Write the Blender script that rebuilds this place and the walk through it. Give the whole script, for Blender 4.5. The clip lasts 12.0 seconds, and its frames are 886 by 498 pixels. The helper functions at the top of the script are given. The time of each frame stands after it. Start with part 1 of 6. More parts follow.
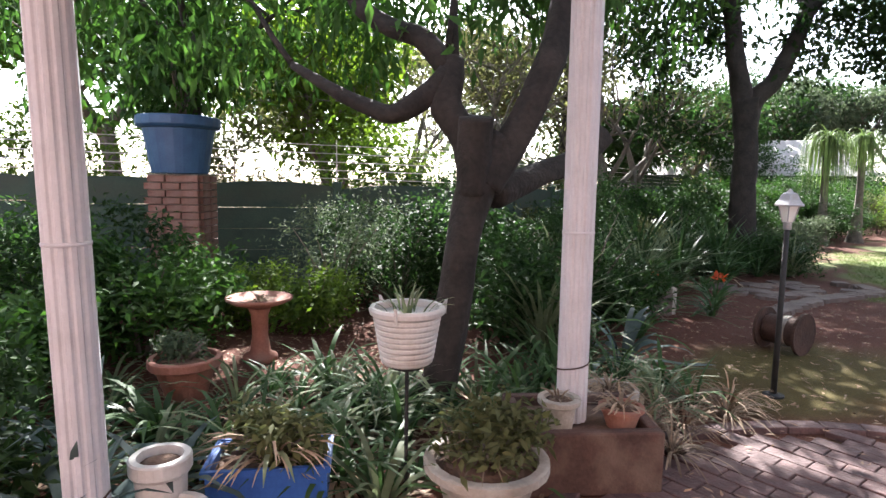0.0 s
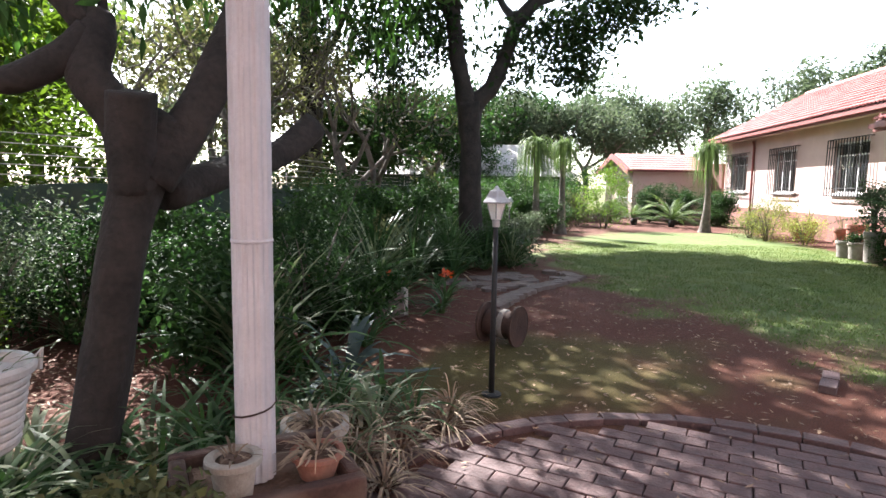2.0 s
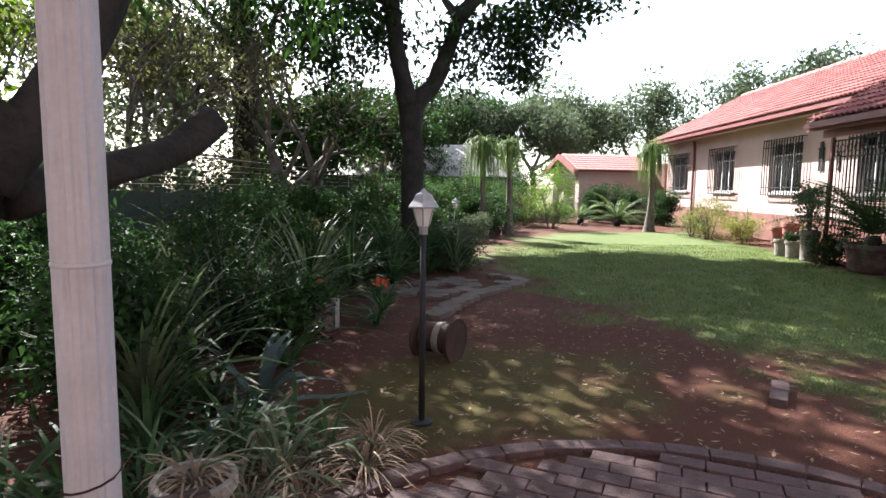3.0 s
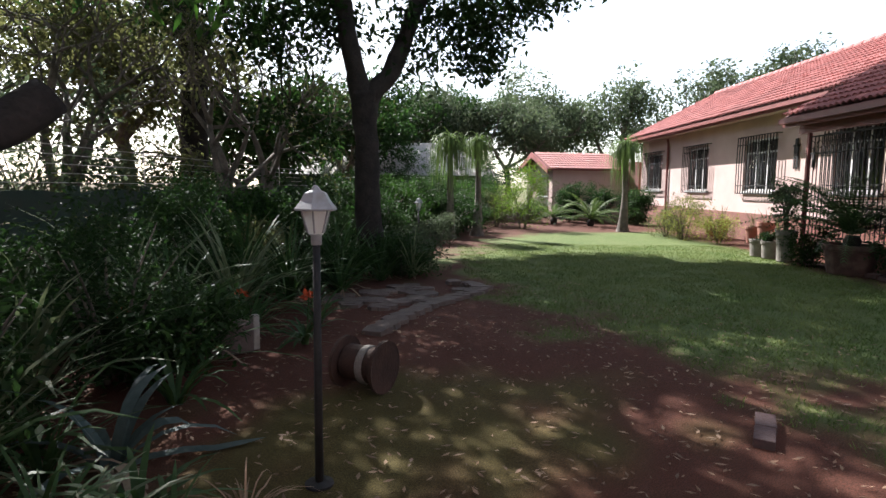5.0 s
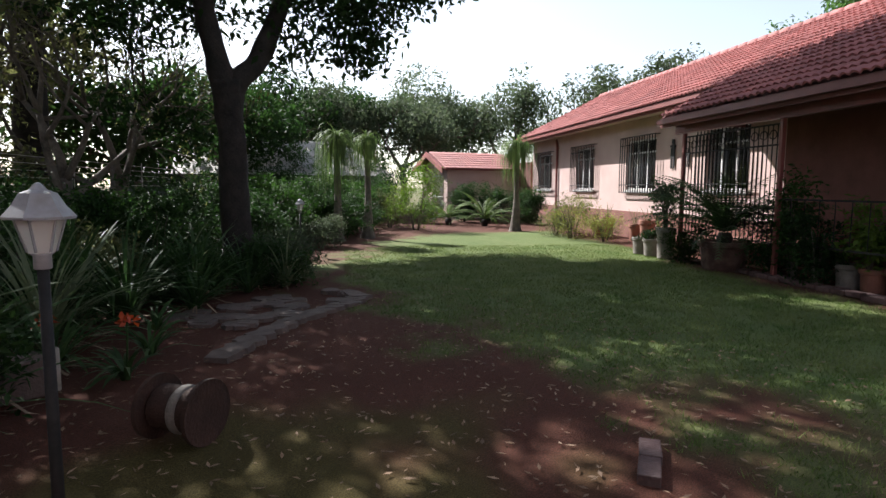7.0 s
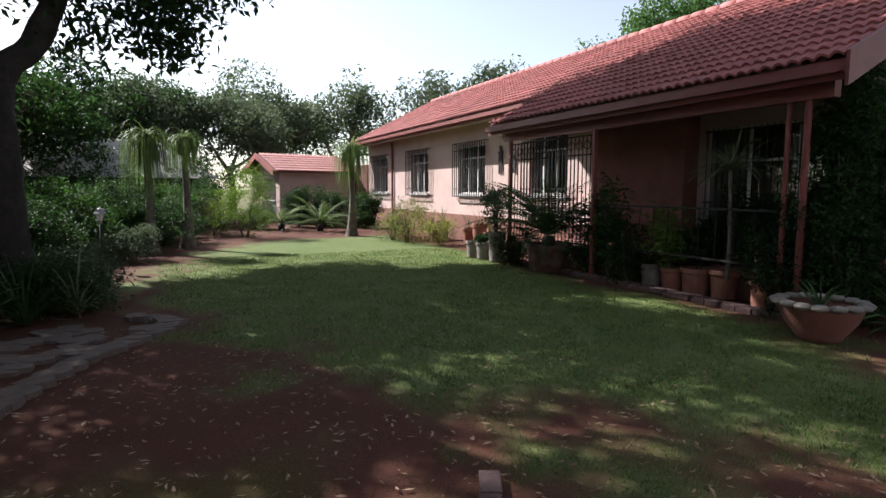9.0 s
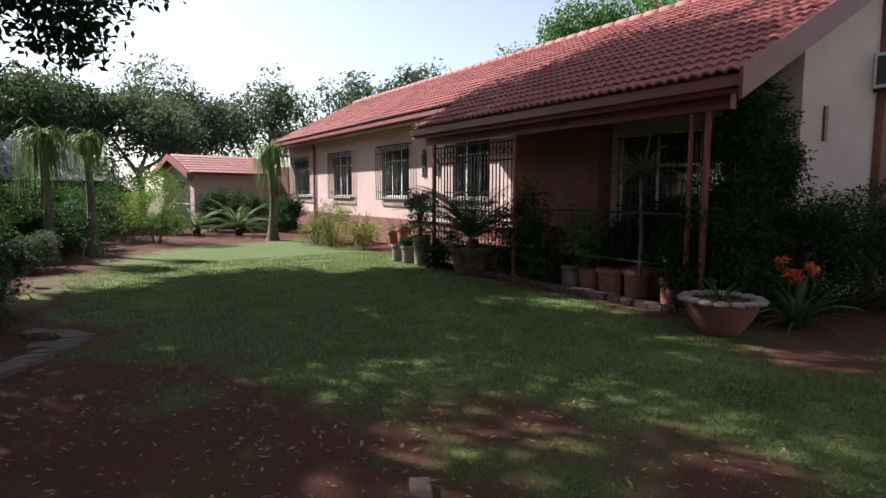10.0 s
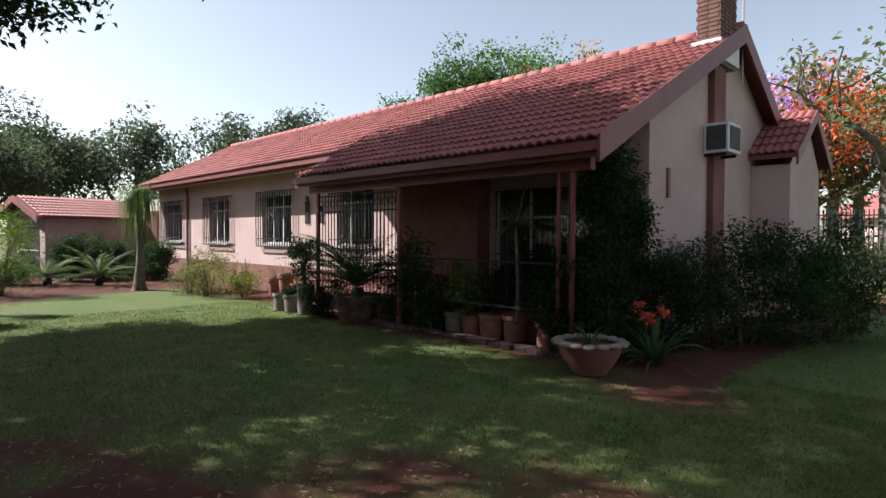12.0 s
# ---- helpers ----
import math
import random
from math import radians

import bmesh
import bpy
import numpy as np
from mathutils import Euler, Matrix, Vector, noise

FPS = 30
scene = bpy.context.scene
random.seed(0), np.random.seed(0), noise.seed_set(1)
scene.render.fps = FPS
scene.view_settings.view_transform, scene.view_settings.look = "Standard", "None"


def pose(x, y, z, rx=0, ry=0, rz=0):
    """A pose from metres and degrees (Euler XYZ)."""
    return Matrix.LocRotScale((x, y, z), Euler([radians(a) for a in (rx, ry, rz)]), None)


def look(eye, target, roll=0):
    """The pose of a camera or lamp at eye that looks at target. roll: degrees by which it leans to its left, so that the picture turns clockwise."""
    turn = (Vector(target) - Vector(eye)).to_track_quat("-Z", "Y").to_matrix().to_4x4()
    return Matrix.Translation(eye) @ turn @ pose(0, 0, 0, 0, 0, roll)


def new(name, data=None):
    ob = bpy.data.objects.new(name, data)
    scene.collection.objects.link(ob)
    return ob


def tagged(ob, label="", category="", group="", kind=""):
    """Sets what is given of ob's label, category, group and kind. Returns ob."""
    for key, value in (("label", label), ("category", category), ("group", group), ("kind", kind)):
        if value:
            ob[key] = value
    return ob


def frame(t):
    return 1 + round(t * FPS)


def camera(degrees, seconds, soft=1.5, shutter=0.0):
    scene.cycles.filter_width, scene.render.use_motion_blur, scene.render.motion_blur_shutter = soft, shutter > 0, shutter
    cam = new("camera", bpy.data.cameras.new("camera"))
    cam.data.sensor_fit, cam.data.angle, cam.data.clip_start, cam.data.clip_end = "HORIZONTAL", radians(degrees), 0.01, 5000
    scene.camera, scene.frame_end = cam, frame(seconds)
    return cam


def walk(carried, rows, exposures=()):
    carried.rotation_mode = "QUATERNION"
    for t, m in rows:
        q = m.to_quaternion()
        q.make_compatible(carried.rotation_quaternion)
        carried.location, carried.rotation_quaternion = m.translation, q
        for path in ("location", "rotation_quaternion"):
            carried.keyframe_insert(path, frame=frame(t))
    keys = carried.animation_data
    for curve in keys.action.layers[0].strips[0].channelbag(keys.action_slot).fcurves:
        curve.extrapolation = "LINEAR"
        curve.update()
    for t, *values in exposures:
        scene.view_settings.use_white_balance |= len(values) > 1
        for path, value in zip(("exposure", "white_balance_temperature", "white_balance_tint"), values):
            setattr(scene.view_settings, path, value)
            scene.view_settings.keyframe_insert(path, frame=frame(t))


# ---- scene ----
cam = camera(75.1, 12.0)
METRES, EYE, TILT, LEAN, TURN = 3.295, 1.4, 0.0, 0.0, 0.0
ROWS = [
    (0.0, 0.0, 0.0, 0.0, 0.1, -6.55, -0.87),
    (0.5, 0.0248, 0.0245, -0.0008, -6.6, -6.51, -0.94),
    (1.0, 0.0546, 0.0641, -0.0022, -12.5, -6.41, -0.96),
    (1.5, 0.0888, 0.1106, -0.001, -18.38, -6.3, -0.99),
    (2.0, 0.1291, 0.149, -0.0035, -23.82, -6.23, -0.99),
    (2.5, 0.1848, 0.2002, -0.002, -28.01, -6.15, -0.86),
    (3.0, 0.231, 0.2447, 0.0015, -28.64, -6.13, -0.76),
    (5.0, 0.4357, 0.39, -0.0021, -30.75, -6.13, -0.59),
    (5.5, 0.4769, 0.4163, -0.0022, -32.04, -6.09, -0.53),
    (6.0, 0.5255, 0.4522, 0.0004, -34.22, -6.05, -0.48),
    (6.5, 0.5704, 0.4781, -0.0056, -37.34, -6.05, -0.47),
    (7.0, 0.6253, 0.4964, -0.0042, -40.49, -6.01, -0.38),
    (9.0, 0.7182, 0.5515, 0.025, -56.42, -5.82, -0.25),
    (9.5, 0.7204, 0.555, 0.0298, -60.44, -5.72, -0.21),
    (10.0, 0.7112, 0.5523, 0.0372, -63.97, -5.63, -0.18),
    (10.5, 0.7064, 0.5556, 0.0423, -67.24, -5.49, -0.2),
    (11.0, 0.6898, 0.5511, 0.0502, -70.25, -4.96, -0.19),
    (11.5, 0.6801, 0.5514, 0.0572, -73.13, -3.54, -0.21),
    (12.0, 0.6645, 0.5468, 0.0696, -75.57, -1.31, -0.28),
]
EXPOSURES = [(0.0, 3.1), (1.5, 2.95), (2.2, 2.85), (3.0, 2.45), (5.0, 1.8), (7.0, 1.5), (9.0, 1.4), (11.0, 1.25), (12.0, 1.2)]
walk(cam, [(t, pose(0, 0, EYE, TILT, LEAN, TURN) @ pose(METRES * x, METRES * y, METRES * z, 90 + pitch, roll, yaw)) for t, x, y, z, yaw, pitch, roll in ROWS], EXPOSURES)

# ---- light ----
SUN_TO = Vector((-0.05, 1.0, 0.0)).normalized() * math.cos(radians(40)) + Vector((0, 0, math.sin(radians(40))))
world = bpy.data.worlds.new("sky")
scene.world = world
world.use_nodes = True
wn = world.node_tree
sky = wn.nodes.new("ShaderNodeTexSky")
sky.sky_type = "NISHITA"
sky.sun_disc = False
sky.sun_elevation = radians(40)
sky.sun_rotation = math.atan2(SUN_TO.x, SUN_TO.y)
sky.dust_density = 1.2
sky.ozone_density = 1.0
haze = wn.nodes.new("ShaderNodeHueSaturation")
haze.inputs["Saturation"].default_value = 0.62
haze.inputs["Value"].default_value = 1.7
wn.links.new(sky.outputs[0], haze.inputs["Color"])
wn.links.new(haze.outputs[0], wn.nodes["Background"].inputs[0])
wn.nodes["Background"].inputs[1].default_value = 0.05
sun = new("sun", bpy.data.lights.new("sun", "SUN"))
sun.data.energy = 5.0
sun.data.angle = radians(0.55)
sun.data.color = (1.0, 0.97, 0.965)
sun.matrix_world = look(SUN_TO * 60, (0, 0, 0))

# ---- helpers for building ----
RNG = np.random.default_rng(7)
HOUSE = pose(0, 0, 0, 0, 0, -30.5)       # local x: towards the house, local y: along its front


def hp(u, v, z=0.0):
    return HOUSE @ Vector((v, u, z))


def link(n, a, b):
    n.links.new(a, b)


def material(name, a, b, scale=6.0, rough=0.8, bump=0.3, metal=0.0, fine=60.0, spec=0.4, random=0.12, translucent=0.0, stain=None, stain_scale=1.2):
    """Two colours mixed by grain at two scales, with relief, and a stain where one is given."""
    m = bpy.data.materials.new(name)
    m.use_nodes = True
    n = m.node_tree
    p = n.nodes["Principled BSDF"]
    co = n.nodes.new("ShaderNodeTexCoord")
    big = n.nodes.new("ShaderNodeTexNoise")
    big.inputs["Scale"].default_value, big.inputs["Detail"].default_value = scale, 6
    small = n.nodes.new("ShaderNodeTexNoise")
    small.inputs["Scale"].default_value, small.inputs["Detail"].default_value = fine, 3
    for t in (big, small):
        link(n, co.outputs["Object"], t.inputs["Vector"])
    add = n.nodes.new("ShaderNodeMath")
    add.operation = "MULTIPLY_ADD"
    link(n, small.outputs[0], add.inputs[0])
    add.inputs[1].default_value = 0.5
    link(n, big.outputs[0], add.inputs[2])
    ramp = n.nodes.new("ShaderNodeValToRGB")
    ramp.color_ramp.elements[0].position, ramp.color_ramp.elements[1].position = 0.5, 1.0
    ramp.color_ramp.elements[0].color, ramp.color_ramp.elements[1].color = (*a, 1), (*b, 1)
    link(n, add.outputs[0], ramp.inputs[0])
    colour = ramp.outputs[0]
    if stain:
        st = n.nodes.new("ShaderNodeTexNoise")
        st.inputs["Scale"].default_value, st.inputs["Detail"].default_value = stain_scale, 8
        link(n, co.outputs["Object"], st.inputs["Vector"])
        sr = n.nodes.new("ShaderNodeMapRange")
        sr.inputs[1].default_value, sr.inputs[2].default_value, sr.inputs[4].default_value = 0.5, 0.72, 0.8
        link(n, st.outputs[0], sr.inputs[0])
        mx = n.nodes.new("ShaderNodeMixRGB")
        link(n, sr.outputs[0], mx.inputs[0])
        link(n, colour, mx.inputs[1])
        mx.inputs[2].default_value = (*stain, 1)
        colour = mx.outputs[0]
    if random:
        info, isl = n.nodes.new("ShaderNodeObjectInfo"), n.nodes.new("ShaderNodeNewGeometry")
        sm = n.nodes.new("ShaderNodeMath")
        link(n, info.outputs["Random"], sm.inputs[0])
        link(n, isl.outputs["Random Per Island"], sm.inputs[1])
        mr = n.nodes.new("ShaderNodeMapRange")
        mr.inputs[2].default_value = 2.0
        mr.inputs[3].default_value, mr.inputs[4].default_value = 1 - 2 * random, 1 + 2 * random
        link(n, sm.outputs[0], mr.inputs[0])
        hs = n.nodes.new("ShaderNodeHueSaturation")
        link(n, mr.outputs[0], hs.inputs["Value"])
        link(n, colour, hs.inputs["Color"])
        colour = hs.outputs[0]
    link(n, colour, p.inputs["Base Color"])
    p.inputs["Roughness"].default_value, p.inputs["Metallic"].default_value = rough, metal
    p.inputs["Specular IOR Level"].default_value = spec
    if bump:
        bp = n.nodes.new("ShaderNodeBump")
        bp.inputs["Strength"].default_value, bp.inputs["Distance"].default_value = bump, 0.02
        link(n, add.outputs[0], bp.inputs["Height"])
        link(n, bp.outputs[0], p.inputs["Normal"])
    if translucent:
        tr, mixer = n.nodes.new("ShaderNodeBsdfTranslucent"), n.nodes.new("ShaderNodeMixShader")
        hs2 = n.nodes.new("ShaderNodeHueSaturation")
        hs2.inputs["Value"].default_value, hs2.inputs["Saturation"].default_value = 1.5, 1.15
        link(n, colour, hs2.inputs["Color"])
        link(n, hs2.outputs[0], tr.inputs["Color"])
        mixer.inputs[0].default_value = translucent
        link(n, p.outputs[0], mixer.inputs[1])
        link(n, tr.outputs[0], mixer.inputs[2])
        link(n, mixer.outputs[0], n.nodes["Material Output"].inputs[0])
    return m


def leafy(name, a, b, rough=0.5, translucent=0.35, random=0.22):
    return material(name, a, b, 1.5, rough + 0.15, 0, 0, 25, 0.14, random, translucent)


M = {
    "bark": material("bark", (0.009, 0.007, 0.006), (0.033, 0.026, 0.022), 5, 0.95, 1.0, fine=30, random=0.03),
    "bark_grey": material("bark_grey", (0.05, 0.042, 0.036), (0.17, 0.145, 0.12), 6, 0.95, 0.9, fine=30, random=0.03),
    "leaf_mango": leafy("leaf_mango", (0.022, 0.054, 0.014), (0.050, 0.101, 0.025)),
    "leaf_dark": leafy("leaf_dark", (0.013, 0.03, 0.01), (0.031, 0.06, 0.019)),
    "leaf_bright": leafy("leaf_bright", (0.065, 0.122, 0.022), (0.122, 0.180, 0.036)),
    "leaf_yellow": leafy("leaf_yellow", (0.144, 0.166, 0.043), (0.230, 0.238, 0.079)),
    "leaf_grey": leafy("leaf_grey", (0.050, 0.072, 0.043), (0.094, 0.115, 0.065)),
    "leaf_olive": leafy("leaf_olive", (0.072, 0.086, 0.036), (0.130, 0.130, 0.058)),
    "leaf_tan": leafy("leaf_tan", (0.216, 0.144, 0.072), (0.302, 0.216, 0.115)),
    "leaf_lime": leafy("leaf_lime", (0.055, 0.11, 0.035), (0.1, 0.175, 0.06)),
    "strap": leafy("strap", (0.022, 0.050, 0.018), (0.058, 0.101, 0.036), 0.35, 0.25),
    "strap_pale": leafy("strap_pale", (0.07, 0.095, 0.05), (0.16, 0.18, 0.105), 0.4, 0.3),
    "strap_blue": leafy("strap_blue", (0.036, 0.058, 0.054), (0.079, 0.108, 0.101), 0.4, 0.2),
    "palm": leafy("palm", (0.065, 0.108, 0.036), (0.122, 0.166, 0.065), 0.4, 0.3),
    "dry": material("dry", (0.12, 0.08, 0.052), (0.27, 0.2, 0.135), 3, 0.9, 0, random=0.3),
    "litter": material("litter", (0.1, 0.055, 0.032), (0.27, 0.18, 0.115), 3, 0.8, 0, random=0.35),
    "flower": material("flower", (0.45, 0.07, 0.03), (0.58, 0.14, 0.07), 5, 0.6, 0, random=0.15, translucent=0.3),
    "flower_red": material("flower_red", (0.7, 0.1, 0.04), (0.85, 0.22, 0.08), 5, 0.6, 0, random=0.2, translucent=0.3),
    "lilac": material("lilac", (0.3, 0.22, 0.5), (0.5, 0.4, 0.66), 5, 0.6, 0, random=0.2, translucent=0.3),
    "plaster_pink": material("plaster_pink", (0.41, 0.3, 0.275), (0.49, 0.365, 0.335), 1.6, 0.9, 0.25, fine=90, random=0, stain=(0.36, 0.26, 0.235), stain_scale=0.5),
    "plaster_plinth": material("plaster_plinth", (0.13, 0.055, 0.042), (0.21, 0.09, 0.07), 2.5, 0.85, 0.4, random=0.03),
    "roof_tile": material("roof_tile", (0.22, 0.068, 0.06), (0.35, 0.115, 0.105), 2.2, 0.75, 0.4, fine=70, random=0.1, stain=(0.19, 0.06, 0.055), stain_scale=0.7),
    "red_trim": material("red_trim", (0.13, 0.035, 0.032), (0.2, 0.058, 0.05), 3, 0.5, 0.15, random=0.03),
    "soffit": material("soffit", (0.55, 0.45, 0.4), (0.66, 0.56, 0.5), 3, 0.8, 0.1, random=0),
    "iron": material("iron", (0.012, 0.012, 0.013), (0.028, 0.027, 0.026), 12, 0.75, 0.15, 0.3, random=0),
    "white_paint": material("white_paint", (0.5, 0.5, 0.5), (0.62, 0.62, 0.61), 5, 0.55, 0.12, random=0.02, stain=(0.5, 0.48, 0.45), stain_scale=3),
    "white_plastic": material("white_plastic", (0.36, 0.35, 0.33), (0.46, 0.45, 0.435), 8, 0.5, 0.1, random=0.02, stain=(0.28, 0.25, 0.21), stain_scale=6),
    # lamp white darkened in its colour for the shade the head stands in
    "lamp_shaded_white": material("lamp_shaded_white", (0.26, 0.26, 0.27), (0.36, 0.36, 0.37), 8, 0.5, 0.1, random=0.0, stain=(0.2, 0.19, 0.17), stain_scale=9),
    "column_white": material("column_white", (0.38, 0.375, 0.4), (0.47, 0.465, 0.485), 4, 0.6, 0.15, random=0.0, stain=(0.31, 0.3, 0.31), stain_scale=4),
    "blue_plastic": material("blue_plastic", (0.015, 0.06, 0.22), (0.03, 0.1, 0.32), 6, 0.45, 0.1, random=0.02),
    "blue_tub": material("blue_tub", (0.015, 0.05, 0.12), (0.03, 0.085, 0.17), 6, 0.5, 0.1, random=0.0),
    "terracotta": material("terracotta", (0.16, 0.065, 0.045), (0.27, 0.12, 0.085), 5, 0.85, 0.4, random=0.08, stain=(0.14, 0.1, 0.08), stain_scale=4),
    "concrete": material("concrete", (0.12, 0.105, 0.09), (0.22, 0.2, 0.175), 7, 0.9, 0.6, random=0.06, stain=(0.08, 0.075, 0.055), stain_scale=4),
    "concrete_pale": material("concrete_pale", (0.22, 0.195, 0.165), (0.34, 0.31, 0.27), 7, 0.9, 0.5, random=0.05, stain=(0.13, 0.11, 0.085), stain_scale=5),
    "stone": material("stone", (0.06, 0.042, 0.036), (0.125, 0.092, 0.078), 5, 0.85, 0.7, random=0.15, stain=(0.07, 0.05, 0.043), stain_scale=3),
    "brick": material("brick", (0.09, 0.04, 0.03), (0.165, 0.078, 0.06), 7, 0.85, 0.6, random=0.16, stain=(0.17, 0.12, 0.1), stain_scale=3),
    "paver": material("paver", (0.05, 0.029, 0.028), (0.1, 0.056, 0.052), 7, 0.8, 0.6, random=0.14, stain=(0.06, 0.05, 0.045), stain_scale=2),
    "precast": material("precast", (0.019, 0.036, 0.027), (0.04, 0.063, 0.046), 4, 0.85, 0.4, random=0.06, stain=(0.035, 0.036, 0.026), stain_scale=2),
    "earth": material("earth", (0.06, 0.035, 0.025), (0.13, 0.075, 0.05), 9, 0.95, 0.8, random=0.0),
    "rust": material("rust", (0.022, 0.011, 0.008), (0.055, 0.027, 0.018), 9, 0.85, 0.6, random=0.05),
    "curtain": material("curtain", (0.13, 0.13, 0.13), (0.2, 0.2, 0.2), 3, 0.9, 0.2, random=0.05),
    "room_dark": material("room_dark", (0.1, 0.08, 0.07), (0.14, 0.12, 0.1), 2, 0.9, 0.1, random=0.0),
    "grey_tin": material("grey_tin", (0.35, 0.32, 0.3), (0.48, 0.45, 0.42), 2, 0.7, 0.2, random=0.05),
    "ac_dark": material("ac_dark", (0.03, 0.03, 0.032), (0.06, 0.06, 0.062), 9, 0.6, 0.2, random=0),
    "green_metal": material("green_metal", (0.02, 0.045, 0.04), (0.04, 0.07, 0.06), 9, 0.5, 0.1, 0.2, random=0),
}
glass = bpy.data.materials.new("glass")
glass.use_nodes = True
gp = glass.node_tree.nodes["Principled BSDF"]
gp.inputs["Transmission Weight"].default_value, gp.inputs["Roughness"].default_value, gp.inputs["IOR"].default_value = 1.0, 0.02, 1.45
gp.inputs["Base Color"].default_value = (0.9, 0.93, 0.92, 1)
M["glass"] = glass
frosted = bpy.data.materials.new("frosted_glass")
frosted.use_nodes = True
gp = frosted.node_tree.nodes["Principled BSDF"]
gp.inputs["Transmission Weight"].default_value, gp.inputs["Roughness"].default_value = 0.5, 0.45
gp.inputs["Base Color"].default_value = (0.78, 0.76, 0.72, 1)
M["frosted"] = frosted


def empty(name, m=None, label="", category="", group="", kind=""):
    e = new(name)
    e.empty_display_size = 0.1
    if m is not None:
        e.matrix_world = m
    return tagged(e, label, category, group, kind)


def finish(name, bm, mat, smooth=False):
    me = bpy.data.meshes.new(name)
    bm.normal_update()
    bm.to_mesh(me)
    bm.free()
    me.materials.append(M[mat] if isinstance(mat, str) else mat)
    if smooth:
        me.polygons.foreach_set("use_smooth", [True] * len(me.polygons))
    return me


def part(name, bm, mat, parent=None, label="", smooth=False):
    ob = new(name, finish(name, bm, mat, smooth))
    if parent is not None:
        ob.parent = parent
    if label:
        tagged(ob, label)
    return ob


def piece(name, me, parent, m=None):
    ob = new(name, me)
    ob.parent = parent
    if m is not None:
        ob.matrix_basis = m
    return ob


def mesh_of(name, verts, faces, mat, smooth=False):
    me = bpy.data.meshes.new(name)
    me.from_pydata(verts, [], faces)
    me.materials.append(M[mat] if isinstance(mat, str) else mat)
    if smooth:
        me.polygons.foreach_set("use_smooth", [True] * len(me.polygons))
    return me


def box(bm, x0, x1, y0, y1, z0, z1, m=None):
    vs = [Vector((x, y, z)) for z in (z0, z1) for x, y in ((x0, y0), (x1, y0), (x1, y1), (x0, y1))]
    if m is not None:
        vs = [m @ v for v in vs]
    v = [bm.verts.new(p) for p in vs]
    for f in ((3, 2, 1, 0), (4, 5, 6, 7), (0, 1, 5, 4), (1, 2, 6, 5), (2, 3, 7, 6), (3, 0, 4, 7)):
        bm.faces.new([v[i] for i in f])
    return bm


def boxes(*bs, bevel=0.0, m=None):
    bm = bmesh.new()
    for b in bs:
        box(bm, *b, m=m)
    if bevel:
        bmesh.ops.bevel(bm, geom=bm.edges[:], offset=bevel, segments=2, affect="EDGES", profile=0.5)
    return bm


def tube(bm, pts, radii, sides=8, wobble=0.0, cap=True):
    """A tapered tube through the points."""
    pts = [Vector(p) for p in pts]
    rings = []
    ref = Vector((0.3, 0.9, 0.2))
    for i, p in enumerate(pts):
        d = (pts[min(i + 1, len(pts) - 1)] - pts[max(i - 1, 0)]).normalized()
        a = d.cross(ref)
        if a.length < 0.05:
            a = d.cross(Vector((1, 0, 0)))
        a.normalize()
        b = d.cross(a)
        ring = []
        for k in range(sides):
            w = 2 * math.pi * k / sides
            r = radii[i] * (1 + wobble * noise.noise(p * 3 + Vector((math.cos(w), math.sin(w), k * 0.1)) * 1.3))
            ring.append(bm.verts.new(p + r * (math.cos(w) * a + math.sin(w) * b)))
        rings.append(ring)
    for r0, r1 in zip(rings, rings[1:]):
        for k in range(sides):
            bm.faces.new((r0[k], r0[(k + 1) % sides], r1[(k + 1) % sides], r1[k]))
    if cap:
        bm.faces.new(rings[-1])
        bm.faces.new(rings[0][::-1])
    return bm


def smooth_path(pts, radii, n=5):
    """More points along a bent line (Catmull-Rom)."""
    P = [Vector(p) for p in pts]
    out, rr = [], []
    for i in range(len(P) - 1):
        p0, p1, p2, p3 = P[max(i - 1, 0)], P[i], P[i + 1], P[min(i + 2, len(P) - 1)]
        for k in range(n):
            t = k / n
            out.append(0.5 * (2 * p1 + (p2 - p0) * t + (2 * p0 - 5 * p1 + 4 * p2 - p3) * t * t + (3 * p1 - p0 - 3 * p2 + p3) * t ** 3))
            rr.append(radii[i] * (1 - t) + radii[i + 1] * t)
    return out + [P[-1]], rr + [radii[-1]]


def lathe(bm, profile, sides=24, m=None, squash=1.0):
    rings = []
    for r, z in profile:
        ring = []
        for k in range(sides):
            a = 2 * math.pi * k / sides
            p = Vector((r * math.cos(a), r * squash * math.sin(a), z))
            ring.append(bm.verts.new(m @ p if m is not None else p))
        rings.append(ring)
    for r0, r1 in zip(rings, rings[1:]):
        for k in range(sides):
            bm.faces.new((r0[k], r0[(k + 1) % sides], r1[(k + 1) % sides], r1[k]))
    bm.faces.new(rings[0][::-1])
    bm.faces.new(rings[-1])
    return bm


